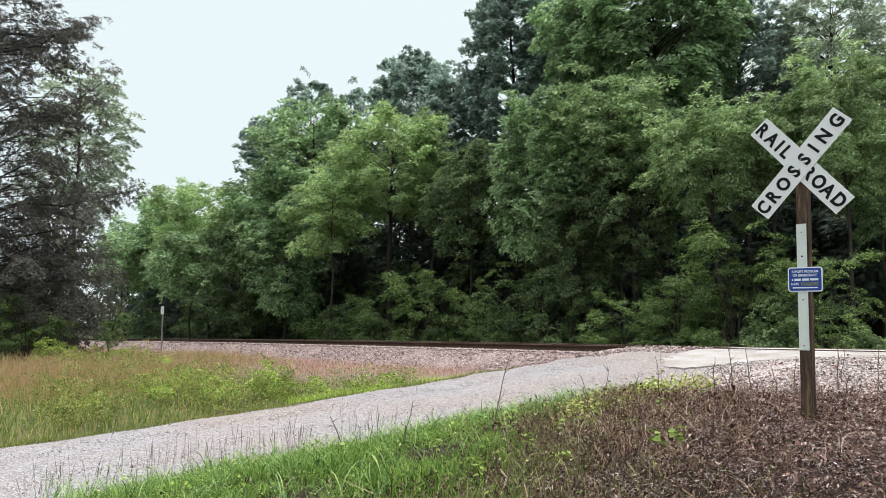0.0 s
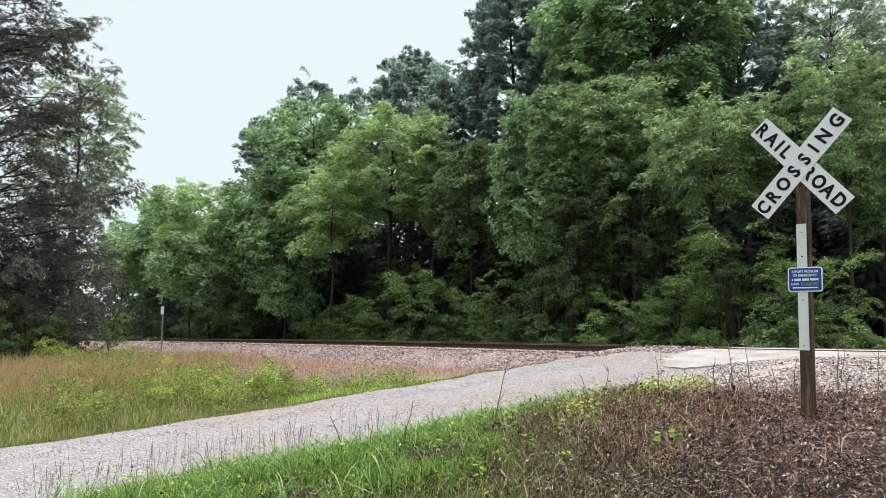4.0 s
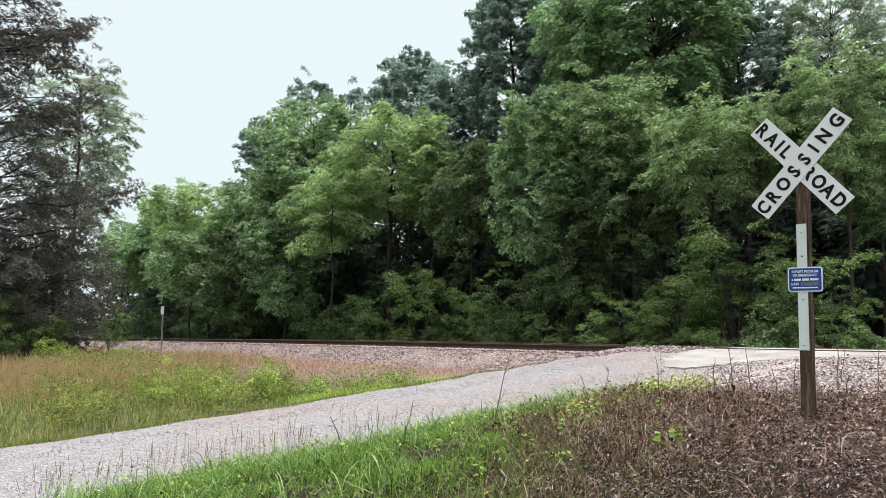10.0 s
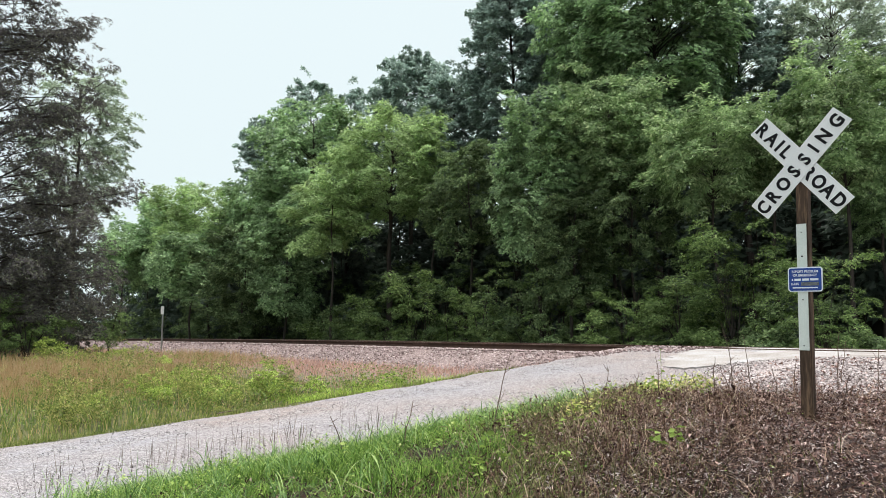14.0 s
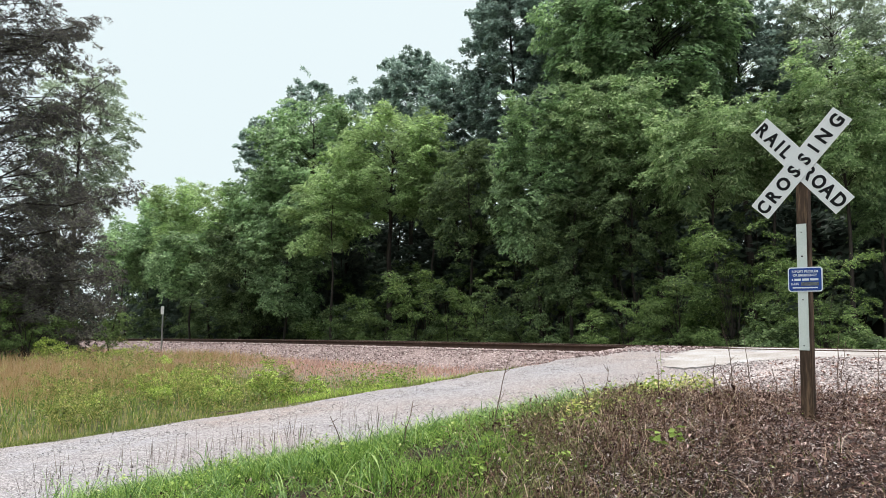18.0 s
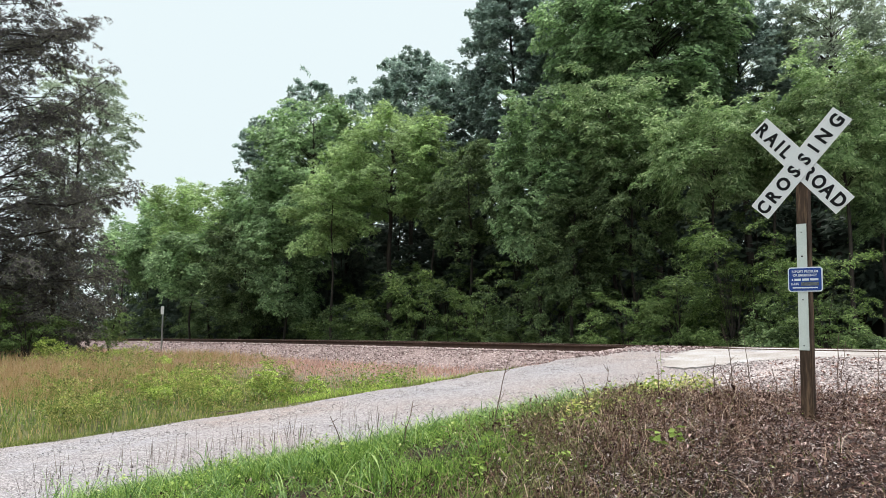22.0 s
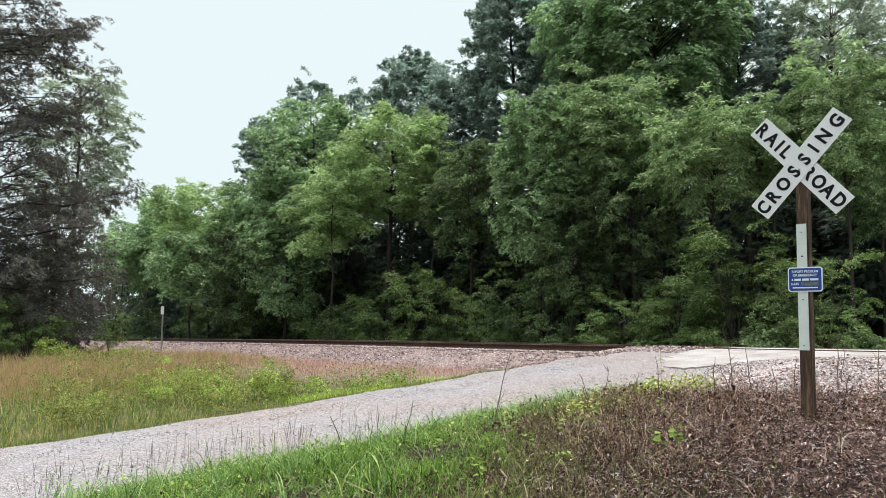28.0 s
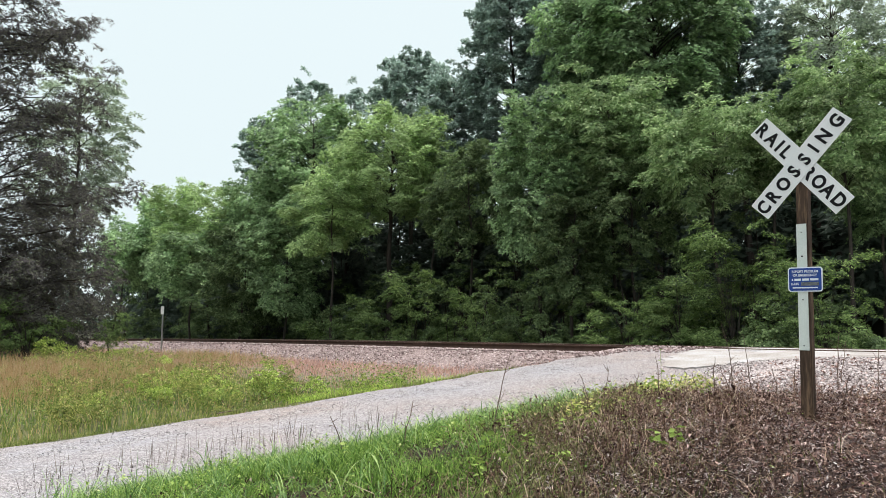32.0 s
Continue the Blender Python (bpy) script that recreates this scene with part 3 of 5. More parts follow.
def stones(name, a, b, z, size, mat, label, category, seed, flat=0.75, small=False):
    """Angular stones: rough icosahedra, joined."""
    bm = bmesh.new()
    if small:
        bmesh.ops.create_cone(bm, cap_ends=True, segments=4, radius1=1.0, radius2=0.55, depth=1.1)
    else:
        bmesh.ops.create_icosphere(bm, subdivisions=1, radius=1.0)
    bmesh.ops.triangulate(bm, faces=bm.faces[:])
    bm.verts.ensure_lookup_table()
    bm.verts.index_update()
    iv = np.array([v.co[:] for v in bm.verts])
    jf = np.array([[v.index for v in q.verts] for q in bm.faces])
    bm.free()
    rng = np.random.default_rng(seed)
    n = len(a)
    x, y = at_ab(a, b)
    ax = rand_unit(rng, n)
    q = rng.uniform(0, 6.28, n)
    c, s = np.cos(q), np.sin(q)
    K = np.zeros((n, 3, 3))
    K[:, 0, 1], K[:, 0, 2], K[:, 1, 0], K[:, 1, 2], K[:, 2, 0], K[:, 2, 1] = -ax[:, 2], ax[:, 1], ax[:, 2], -ax[:, 0], -ax[:, 1], ax[:, 0]
    R = np.eye(3)[None] + s[:, None, None] * K + (1 - c)[:, None, None] * (K @ K)
    base = iv[None] * rng.uniform(0.72, 1.2, (n, len(iv), 1)) * rng.uniform(0.6, 1.2, (n, 1, 3))
    v = np.einsum("nij,nkj->nki", R, base) * size[:, None, None]
    v[..., 2] *= flat
    v += np.stack([x, y, z], -1)[:, None]
    f = (jf[None] + (np.arange(n) * len(iv))[:, None, None]).reshape(-1, 3)
    return tagged(new(name, mesh_np(name, v.reshape(-1, 3), f, mat)), label, category, kind="stuff")


def scatter_stones():
    rng = np.random.default_rng(21)
    b = np.concatenate([rng.uniform(-1.6, 18, 6200), rng.uniform(18, 60, 4800)])
    a = rng.uniform(-2.75, -0.1, len(b))
    z = ground_z(a, b) + 0.015
    z = np.where(a > -1.0, 1.0 - dip(b) + 0.0, z)
    r = rng.uniform(0.022, 0.05, len(b)) * np.where(b > 18, 1.35, 1)
    k = b < 18
    stones("ballast", a[k], b[k], z[k], r[k], M["ballast"], "pinkish grey crushed stone ballast beside the rail", "ballast", 5, small=True)
    stones("far_ballast", a[~k], b[~k], z[~k], r[~k], M["ballast"], "pinkish grey crushed stone ballast further along the rail", "ballast", 15, small=True)
    b = rng.uniform(-2.9, -0.6, 500)
    a = rng.uniform(-1.6, -0.1, 500)
    stones("loose_ballast", a, b, ground_z(a, b) + 0.02 + 0.05 * rng.uniform(size=500) * (a > -0.7), rng.uniform(0.015, 0.045, 500), M["ballast"], "loose crushed stones heaped where the rail meets the road", "stones", 6)
    b = rng.uniform(0, 60, 2200)
    a = rng.uniform(0.15, 2.4, 2200)
    stones("track_ballast", a, b, 0.985 - dip(b), rng.uniform(0.025, 0.045, 2200), M["ballast"], "crushed stone ballast between the ties", "ballast", 7, small=True)
    a = rng.uniform(-15.5, -3, 7500)
    b = rng.uniform(-5.3, -1.15, 7500)
    stones("gravel", a, b, road_z(a) + 0.015, rng.uniform(0.005, 0.013, 7500) * rng.uniform(0.7, 1.3, 7500), M["gravel_bits"], "loose grey gravel on the road", "gravel", 9, small=True)
    a = -2.0 - 6.0 * rng.uniform(0, 1, 9000) ** 0.9
    b = -4.9 - rng.gamma(1.9, 1.1, 9000) - 0.42 * np.clip(-a - 3.4, 0, 9)
    stones("bank_stones", a, b, ground_z(a, b) + 0.02, rng.uniform(0.010, 0.034, 9000), M["bank_stone"], "stones strewn over the leafy bank", "stones", 10, small=True)


scatter_stones()


# ---- crossing sign ----
def glyph(ch, size, bold=0.0, thick=0.002):
    cu = bpy.data.curves.new("glyph", "FONT")
    cu.body, cu.size, cu.extrude, cu.offset, cu.resolution_u = ch, size, thick, bold, 3
    cu.align_x, cu.align_y = "CENTER", "CENTER"
    ob = new("glyph", cu)
    me = bpy.data.meshes.new_from_object(ob)
    bpy.data.objects.remove(ob)
    co = np.array([v.co[:] for v in me.vertices])
    mid = (co.max(0) + co.min(0)) / 2
    me.transform(Matrix.Translation(-Vector(mid)))
    return me


def letter(ch, size, bold, mat, parent, x, z, y, sx=1.0):
    me = glyph(ch, size, bold)
    me.name = "letter"
    me.transform(Matrix.Diagonal((sx, 1, 1, 1)))
    me.transform(Matrix.Rotation(radians(90), 4, "X"))
    me.materials.clear()
    me.materials.append(mat)
    ob = adopt(new("letter" if len(ch) == 1 else "lettering", me), parent)
    ob.location = (x, y, z)
    return ob


def crossing_sign():
    sg = tagged(new("railroad_crossing_sign"), "white crossbuck sign on a weathered square wooden post", "road sign")
    sg.matrix_basis = pose(3.567, 7.61, 0.68, 0, 1.3, 0) @ pose(0, 0, 0, 0, 0, -43.3)
    bm = box_bm(0.11, 0.11, 2.72, 0.008, (0, 0, 1.36 - 0.1))
    for v in bm.verts:
        v.co.x += 0.003 * math.sin(v.co.z * 5)
    part("post", bm, M["post_wood"], sg)
    hub = 2.571
    for word, ang, y, xs in (("RAILROAD", -48.5, -0.062, (-0.538, -0.402, -0.294, -0.194, 0.131, 0.261, 0.387, 0.532)),
                             ("CROSSING", 47.9, -0.068, (-0.545, -0.398, -0.245, -0.088, 0.065, 0.197, 0.343, 0.521))):
        bl = part("blade", box_bm(1.22, 0.004, 0.229, 0.0015), M["sign_white"], sg, "white reflective blade with black letters",
                  m=pose(0, y, hub, 0, -ang, 0))
        for ch, x in zip(word, xs):
            letter(ch, 0.183, 0.0068, M["letter_black"], bl, x, 0, -0.0035, 0.88)
        for x in (-0.03, 0.03):
            if word[0] == "C":
                bm = bmesh.new()
                bmesh.ops.create_cone(bm, cap_ends=True, segments=10, radius1=0.011, radius2=0.009, depth=0.008, matrix=Matrix.Translation((x * 1.5, -0.006, x)) @ Matrix.Rotation(radians(90), 4, "X"))
                part("bolt", bm, M["steel"], bl)
    st = part("reflective_strip", box_bm(0.096, 0.005, 1.25, 0.0015), M["strip_white"], sg, "pale reflective strip", m=pose(-0.007, -0.059, 1.346))
    for z in (0.54, 0.30, -0.13, -0.58):
        bm = bmesh.new()
        bmesh.ops.create_cone(bm, cap_ends=True, segments=10, radius1=0.009 if z == 0.30 else 0.006, radius2=0.006, depth=0.006, matrix=Matrix.Translation((0.0, -0.005, z)) @ Matrix.Rotation(radians(90), 4, "X"))
        part("nail", bm, M["letter_black"], st)
    pw, ph = 0.325, 0.243
    def plate(w, h, r, t):
        bm = bmesh.new()
        ring = []
        for cx, cz, q in ((w / 2 - r, h / 2 - r, 0), (-w / 2 + r, h / 2 - r, 90), (-w / 2 + r, -h / 2 + r, 180), (w / 2 - r, -h / 2 + r, 270)):
            for k in range(5):
                an = radians(q + k * 22.5)
                ring.append(bm.verts.new((cx + r * math.cos(an), 0, cz + r * math.sin(an))))
        fc = bm.faces.new(ring)
        ext = bmesh.ops.extrude_face_region(bm, geom=[fc])
        for e in ext["geom"]:
            if isinstance(e, bmesh.types.BMVert):
                e.co.y += t
        bmesh.ops.recalc_face_normals(bm, faces=bm.faces[:])
        return bm
    pl = part("notice_plate", plate(pw, ph, 0.028, 0.004), M["legend_white"], sg, "small blue emergency notice with white border", m=pose(0.02, -0.070, 1.416))
    part("blue_field", plate(pw - 0.022, ph - 0.022, 0.02, 0.002), M["blue"], pl, m=pose(0, -0.0025, 0))
    letter("REPORT PROBLEM", 0.033, 0.0006, M["legend_white"], pl, 0, 0.078, -0.004, 0.92)
    letter("OR EMERGENCY", 0.033, 0.0006, M["legend_white"], pl, 0, 0.041, -0.004, 0.92)
    letter("X-ING", 0.031, 0.0006, M["legend_white"], pl, -0.098, -0.045, -0.004, 0.85)
    for w, h, x, z, mk in ((0.012, 0.021, -0.118, -0.002, "legend_white"), (0.062, 0.021, -0.069, -0.002, "legend_white"), (0.062, 0.021, 0.006, -0.002, "legend_white"), (0.076, 0.021, 0.086, -0.002, "legend_white"), (0.165, 0.034, 0.045, -0.045, "smudge"), (0.235, 0.012, 0, -0.082, "legend_white")):
        part("number_bar" if h > 0.015 else "small_print_bar", box_bm(w, 0.002, h), M[mk], pl, m=pose(x, -0.004, z))


crossing_sign()


def mile_post():
    a, b = -2.6, 27.8
    x, y = at_ab(a, b)
    mp = tagged(new("track_marker_post"), "thin steel marker post with a small white plate", "marker post")
    mp.matrix_basis = pose(x, y, put_z(x, y) - 0.1, 0, 0.8, -38)
    part("post", box_bm(0.075, 0.06, 2.45, 0.006, (0, 0, 1.225)), M["steel"], mp)
    part("plate", box_bm(0.29, 0.012, 0.42, 0.004, (0, -0.04, 2.32)), M["sign_white"], mp, "blank white plate")


mile_post()

# ---- woods beyond the track: x, y, top, radius, underside, kind, boughs, bough size, sway ----
GREEN = {"mid": "leafy green broadleaf tree at the wood's edge", "dark": "tall dark green oak in the wood, sky glare greyed into its leaf colour", "pale": "broadleaf tree with sky haze put into its pale grey-green leaves", "light": "bright green spreading tree at the wood's edge",
         "warm": "broadleaf tree with drooping leaf clusters beside the track", "back": "tree deep in the wood, shade put into its leaf colour", "deep": "tree deep in the wood, shade put into its leaf colour",
         "under": "low small-leaved tree at the wood's edge, canopy shade in its leaf colour", "feather": "feathery green young tree at the wood's edge"}
WOODS = [
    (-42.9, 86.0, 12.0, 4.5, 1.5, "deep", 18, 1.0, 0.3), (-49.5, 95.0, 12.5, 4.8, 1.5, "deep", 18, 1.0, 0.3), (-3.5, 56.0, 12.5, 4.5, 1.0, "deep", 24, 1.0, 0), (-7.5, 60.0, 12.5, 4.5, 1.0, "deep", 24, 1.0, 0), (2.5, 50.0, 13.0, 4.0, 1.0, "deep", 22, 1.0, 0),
    (-30.1, 78.0, 13.9, 3.4, 6.0, "mid", 44, 1.5, 0.3), (-29.4, 70.0, 11.1, 2.6, 6.0, "mid", 30, 1.3, 0.3), (-25.1, 70.0, 14.0, 2.8, 6.0, "mid", 46, 1.4, 0.3),
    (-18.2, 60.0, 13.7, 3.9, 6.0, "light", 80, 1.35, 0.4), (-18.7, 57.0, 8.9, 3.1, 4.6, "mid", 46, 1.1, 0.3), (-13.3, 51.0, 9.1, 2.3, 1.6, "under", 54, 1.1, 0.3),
    (-14.2, 58.0, 13.9, 2.3, 6.0, "mid", 40, 1.2, 0.4), (-14.6, 60.0, 18.9, 1.5, 12.9, "dark", 24, 0.9, 0.5), (-10.6, 59.0, 21.7, 2.7, 14.1, "dark", 40, 1.0, 0.5),
    (-7.1, 58.0, 20.6, 1.4, 13.9, "dark", 20, 0.9, 0.5), (-8.6, 51.0, 16.9, 3.9, 7.0, "mid", 110, 1.2, 0.5), (-9.9, 47.0, 10.5, 2.1, 2.4, "mid", 56, 1.0, 0.3),
    (-2.2, 52.0, 21.0, 3.2, 12.2, "dark", 72, 1.1, 0.5), (-3.1, 43.5, 14.3, 3.2, 8.0, "light", 80, 1.05, 0.6), (-6.1, 42.5, 11.1, 2.1, 6.1, "light", 46, 0.95, 0.6),
    (-0.9, 42.0, 12.1, 1.9, 7.6, "light", 34, 0.9, 0.6), (1.2, 46.0, 17.8, 2.4, 9.5, "dark", 64, 1.0, 0.5), (4.5, 43.0, 23.2, 2.6, 9.7, "dark", 125, 1.05, 0.6),
    (6.4, 42.0, 22.3, 1.9, 12.1, "dark", 50, 1.0, 0.6), (1.3, 38.0, 11.1, 2.1, 5.9, "under", 50, 0.85, 0.5), (4.2, 32.5, 11.8, 1.6, 5.1, "mid", 84, 0.75, 0.7),
    (7.3, 31.5, 12.4, 2.2, 7.6, "warm", 90, 0.8, 0.8), (10.5, 36.0, 20.6, 4.0, 11.0, "mid", 200, 1.05, 0.8), (15.1, 37.0, 19.9, 2.7, 10.8, "dark", 70, 0.95, 0.7),
    (7.4, 38.0, 20.4, 2.0, 13.7, "mid", 50, 0.9, 0.7), (9.9, 27.5, 9.8, 2.4, 6.6, "warm", 84, 0.66, 1.0), (12.1, 27.5, 10.2, 1.4, 6.8, "warm", 44, 0.64, 1.0),
    (19.0, 37.0, 18.4, 3.5, 12.3, "pale", 110, 0.85, 0.8), (13.4, 25.5, 11.0, 1.9, 6.4, "warm", 84, 0.62, 1.0), (15.5, 27.2, 8.8, 1.3, 5.0, "mid", 44, 0.65, 0.8),
    (7.5, 30.0, 8.6, 2.1, 4.1, "under", 64, 0.7, 0.6), (5.0, 30.0, 7.3, 1.5, 2.6, "under", 60, 0.65, 0.5),
]
for i, (x, y, h, r, lo, kd, n, sz, sw) in enumerate(WOODS):
    tree(GREEN[kd], x, y, h, r, lo, kd, n, 1000 + i * 7, trunk_r=0.17 if h > 14 else 0.075, size=sz, sway=sw)
rng = np.random.default_rng(77)
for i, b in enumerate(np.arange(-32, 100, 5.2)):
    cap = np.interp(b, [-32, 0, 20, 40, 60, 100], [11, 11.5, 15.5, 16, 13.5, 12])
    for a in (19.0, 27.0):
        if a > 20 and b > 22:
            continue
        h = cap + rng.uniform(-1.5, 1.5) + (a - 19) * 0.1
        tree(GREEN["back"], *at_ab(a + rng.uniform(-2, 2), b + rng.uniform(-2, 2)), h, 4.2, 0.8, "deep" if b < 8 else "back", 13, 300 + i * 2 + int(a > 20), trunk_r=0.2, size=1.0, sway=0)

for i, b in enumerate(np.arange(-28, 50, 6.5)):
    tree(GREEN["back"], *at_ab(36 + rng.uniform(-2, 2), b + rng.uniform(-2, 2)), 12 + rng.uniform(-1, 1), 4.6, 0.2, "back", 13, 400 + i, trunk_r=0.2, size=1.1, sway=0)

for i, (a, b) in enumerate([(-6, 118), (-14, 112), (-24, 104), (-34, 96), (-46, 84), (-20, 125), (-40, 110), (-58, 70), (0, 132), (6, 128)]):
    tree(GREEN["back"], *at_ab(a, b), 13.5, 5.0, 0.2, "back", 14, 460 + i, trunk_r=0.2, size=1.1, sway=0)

# ---- understory along the wood's edge ----
def shrub(label, x, y, h, r, kind, n, seed, size=0.8, sway=0.4, name="shrub", group="woodland undergrowth", stem=0.03):
    rng = np.random.default_rng(seed)
    z0 = put_z(x, y)
    top = tagged(new(name), label, "shrub", group)
    top.location = (x, y, z0 - 0.04)
    for i in range(n):
        th = rng.uniform(0, 6.28)
        f = (i + 0.6) / n
        rr = r * np.sqrt(rng.uniform(0.05, 1)) * (1.05 - 0.5 * f)
        c = np.array([math.cos(th) * rr, math.sin(th) * rr, max(0.25 * size, h * f ** 1.25 - 0.45 * size)])
        v, f = tube([(rng.normal() * 0.08, rng.normal() * 0.08, 0), (c[0] * 0.4, c[1] * 0.4, c[2] * 0.6), c], [stem, stem * 0.7, stem * 0.25], 4)
        adopt(new("stem", mesh_np("stem", v, f, M["bark"], True)), top)
        s = size * rng.uniform(0.8, 1.2)
        bough(top, kind, c, th + rng.normal() * 0.5, 0.2 + 0.6 * c[2] / max(h, 0.1) * rng.uniform(), s, rng, sway, 1.0)
    return top


rng = np.random.default_rng(14)
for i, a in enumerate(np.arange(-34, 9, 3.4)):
    shrub("thicket at the far end of the meadow, leaf colour darkened for shade", *at_ab(a, 104 + rng.uniform(-4, 4)), 4.5, 2.6, "back", 6, 640 + i, 0.8, 0)
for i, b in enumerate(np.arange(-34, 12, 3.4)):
    shrub("thicket deep in the wood, leaf colour darkened for shade", *at_ab(45 + rng.uniform(-3, 3), b), 5.0, 2.6, "back", 6, 660 + i, 0.8, 0)
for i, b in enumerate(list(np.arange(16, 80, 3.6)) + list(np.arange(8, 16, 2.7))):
    shrub("thicket deep in the wood, leaf colour darkened for shade", *at_ab(14.5 + rng.uniform(-1.5, 1.5), b), 6.5, 2.4, "back", 7, 680 + i, 0.7, 0)
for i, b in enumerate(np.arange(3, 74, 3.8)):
    shrub("thicket deep in the wood, leaf colour darkened for shade", *at_ab(22 + rng.uniform(-1, 1), b), 7.5, 2.6, "back", 7, 720 + i, 0.8, 0)
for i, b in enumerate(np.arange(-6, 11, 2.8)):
    shrub("thicket deep in the wood, leaf colour darkened for shade", *at_ab(31 + rng.uniform(-1, 1), b), 9.5, 2.4, "back", 9, 750 + i, 0.8, 0)
rng = np.random.default_rng(15)
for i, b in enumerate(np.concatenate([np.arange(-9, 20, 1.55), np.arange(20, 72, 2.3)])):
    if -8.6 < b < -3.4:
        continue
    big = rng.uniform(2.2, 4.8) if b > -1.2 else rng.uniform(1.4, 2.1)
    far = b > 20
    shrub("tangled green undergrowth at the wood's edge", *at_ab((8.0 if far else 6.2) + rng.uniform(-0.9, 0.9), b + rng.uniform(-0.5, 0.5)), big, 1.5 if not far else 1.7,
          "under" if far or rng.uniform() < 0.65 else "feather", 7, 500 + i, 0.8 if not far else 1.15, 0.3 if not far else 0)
for i, (a, b, h, r, n, sz) in enumerate([(5.9, 0.1, 4.7, 1.5, 42, 0.8), (5.6, -2.9, 3.0, 1.1, 26, 0.62), (5.5, 3.6, 2.6, 1.5, 26, 0.65), (5.6, 2.0, 2.3, 1.2, 20, 0.6), (6.0, 12.0, 2.6, 1.3, 18, 0.6), (6.4, 8.6, 3.4, 1.0, 18, 0.6), (5.9, 14.2, 3.6, 1.5, 14, 0.95), (6.0, 17.2, 3.4, 1.6, 14, 1.0), (6.1, 20.4, 3.9, 1.7, 14, 1.05), (6.0, 23.6, 2.8, 1.5, 12, 1.0)]):
    shrub("feathery bright green bush at the wood's edge", *at_ab(a, b), h, r, "feather", n, 560 + i, sz, 0.4, stem=0.012)
for i, b in enumerate(np.arange(-2.6, 24, 1.25)):
    shrub("low leafy weeds along the far side of the track", *at_ab(4.9 + rng.uniform(-0.3, 0.4), b), rng.uniform(0.7, 1.3), 0.8, "under" if i % 3 else "feather", 5, 580 + i, 0.5, 0.2, stem=0.01)
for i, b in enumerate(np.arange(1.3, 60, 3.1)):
    shrub("undergrowth inside the wood, shade put into its leaf colour", *at_ab(9.5 + rng.uniform(-1, 1), b + rng.uniform(-0.8, 0.8)), rng.uniform(3.5, 6), 2.0, "back" if b > 27 else "under", 6, 600 + i, 0.6 if b > 27 else 0.95, 0)

# ---- trees on the near side of the track ----
tree("dark feathery drooping tree beside the meadow", -17.6, 28.0, 18.0, 4.4, -1.0, "cedar", 290, 41, "conifer_tree", 0.26, 0.85, 0.9, group="meadow trees", taper=0.35,
     limbs=[(11.9, -0.1, 4.6, 1.1, 10), (12.8, 0.3, 4.4, 0.5, 8), (8.6, -0.05, 5.4, 2.2, 13), (6.0, 0.0, 6.5, 0.8, 15), (5.0, -0.25, 5.6, 0.5, 11), (3.4, 0.1, 5.2, 0.3, 10), (2.2, -0.2, 4.6, 0.2, 9)])
tree("broadleaf tree behind the dark tree, sky haze in its pale leaf colour", -19.2, 40.0, 15.8, 2.5, 7.4, "pale", 80, 43, "tree", 0.12, 0.85, 0.7, group="meadow trees")
tree("small dark feathery tree beside the taller one", -16.0, 31.0, 6.6, 2.4, 0.2, "cedar", 80, 44, "conifer_tree", 0.12, 0.8, 0.8, group="meadow trees")
for i, (x, y, h, r) in enumerate([(-22.0, 36, 3.2, 1.7), (-23.5, 42, 2.8, 1.6), (-21.0, 31, 3.2, 1.8), (-26.5, 46, 4, 2.0), (-29.0, 52, 4, 2.2), (-15.4, 26.6, 3.4, 1.4), (-15.2, 28.2, 2.6, 1.0), (-14.4, 26.8, 2.6, 1.1)]):
    shrub("green shrub at the meadow's end", x, y, h, r, "feather" if i > 4 else "under", 16 if i > 4 else 9, 700 + i, 0.6 if i > 4 else 1.0, 0.4, group="meadow shrubs")


# ---- grass, litter, stems ----
def blades(name, a, b, h, w, mat, label, seed, lean=0.35, category="grass", zoff=0.0):
    """Tapered bent blades, four triangles each."""
    rng = np.random.default_rng(seed)
    n = len(a)
    x, y = at_ab(a, b)
    z = ground_z(a, b) + zoff
    th = rng.uniform(0, 6.28, n)
    side = np.stack([np.cos(th), np.sin(th), np.zeros(n)], -1)
    ph = rng.uniform(0, 6.28, n)
    bend = np.stack([np.cos(ph), np.sin(ph), np.zeros(n)], -1) * (lean * h * rng.uniform(0.2, 1.4, n))[:, None]
    p0 = np.stack([x, y, z - 0.03], -1)
    up = np.zeros((n, 3))
    up[:, 2] = h
    w = w[:, None]
    v = np.stack([p0 - side * w, p0 + side * w, p0 + up * 0.5 + bend * 0.3 + side * w * 0.8, p0 + up * 0.5 + bend * 0.3 - side * w * 0.8, p0 + up * 0.95 + bend], 1)
    k = np.arange(n)[:, None] * 5
    f = np.concatenate([k + np.array([[0, 1, 2]]), k + np.array([[0, 2, 3]]), k + np.array([[3, 2, 4]])])
    return tagged(new(name, mesh_np(name, v.reshape(-1, 3), f, mat)), label, category, kind="stuff")


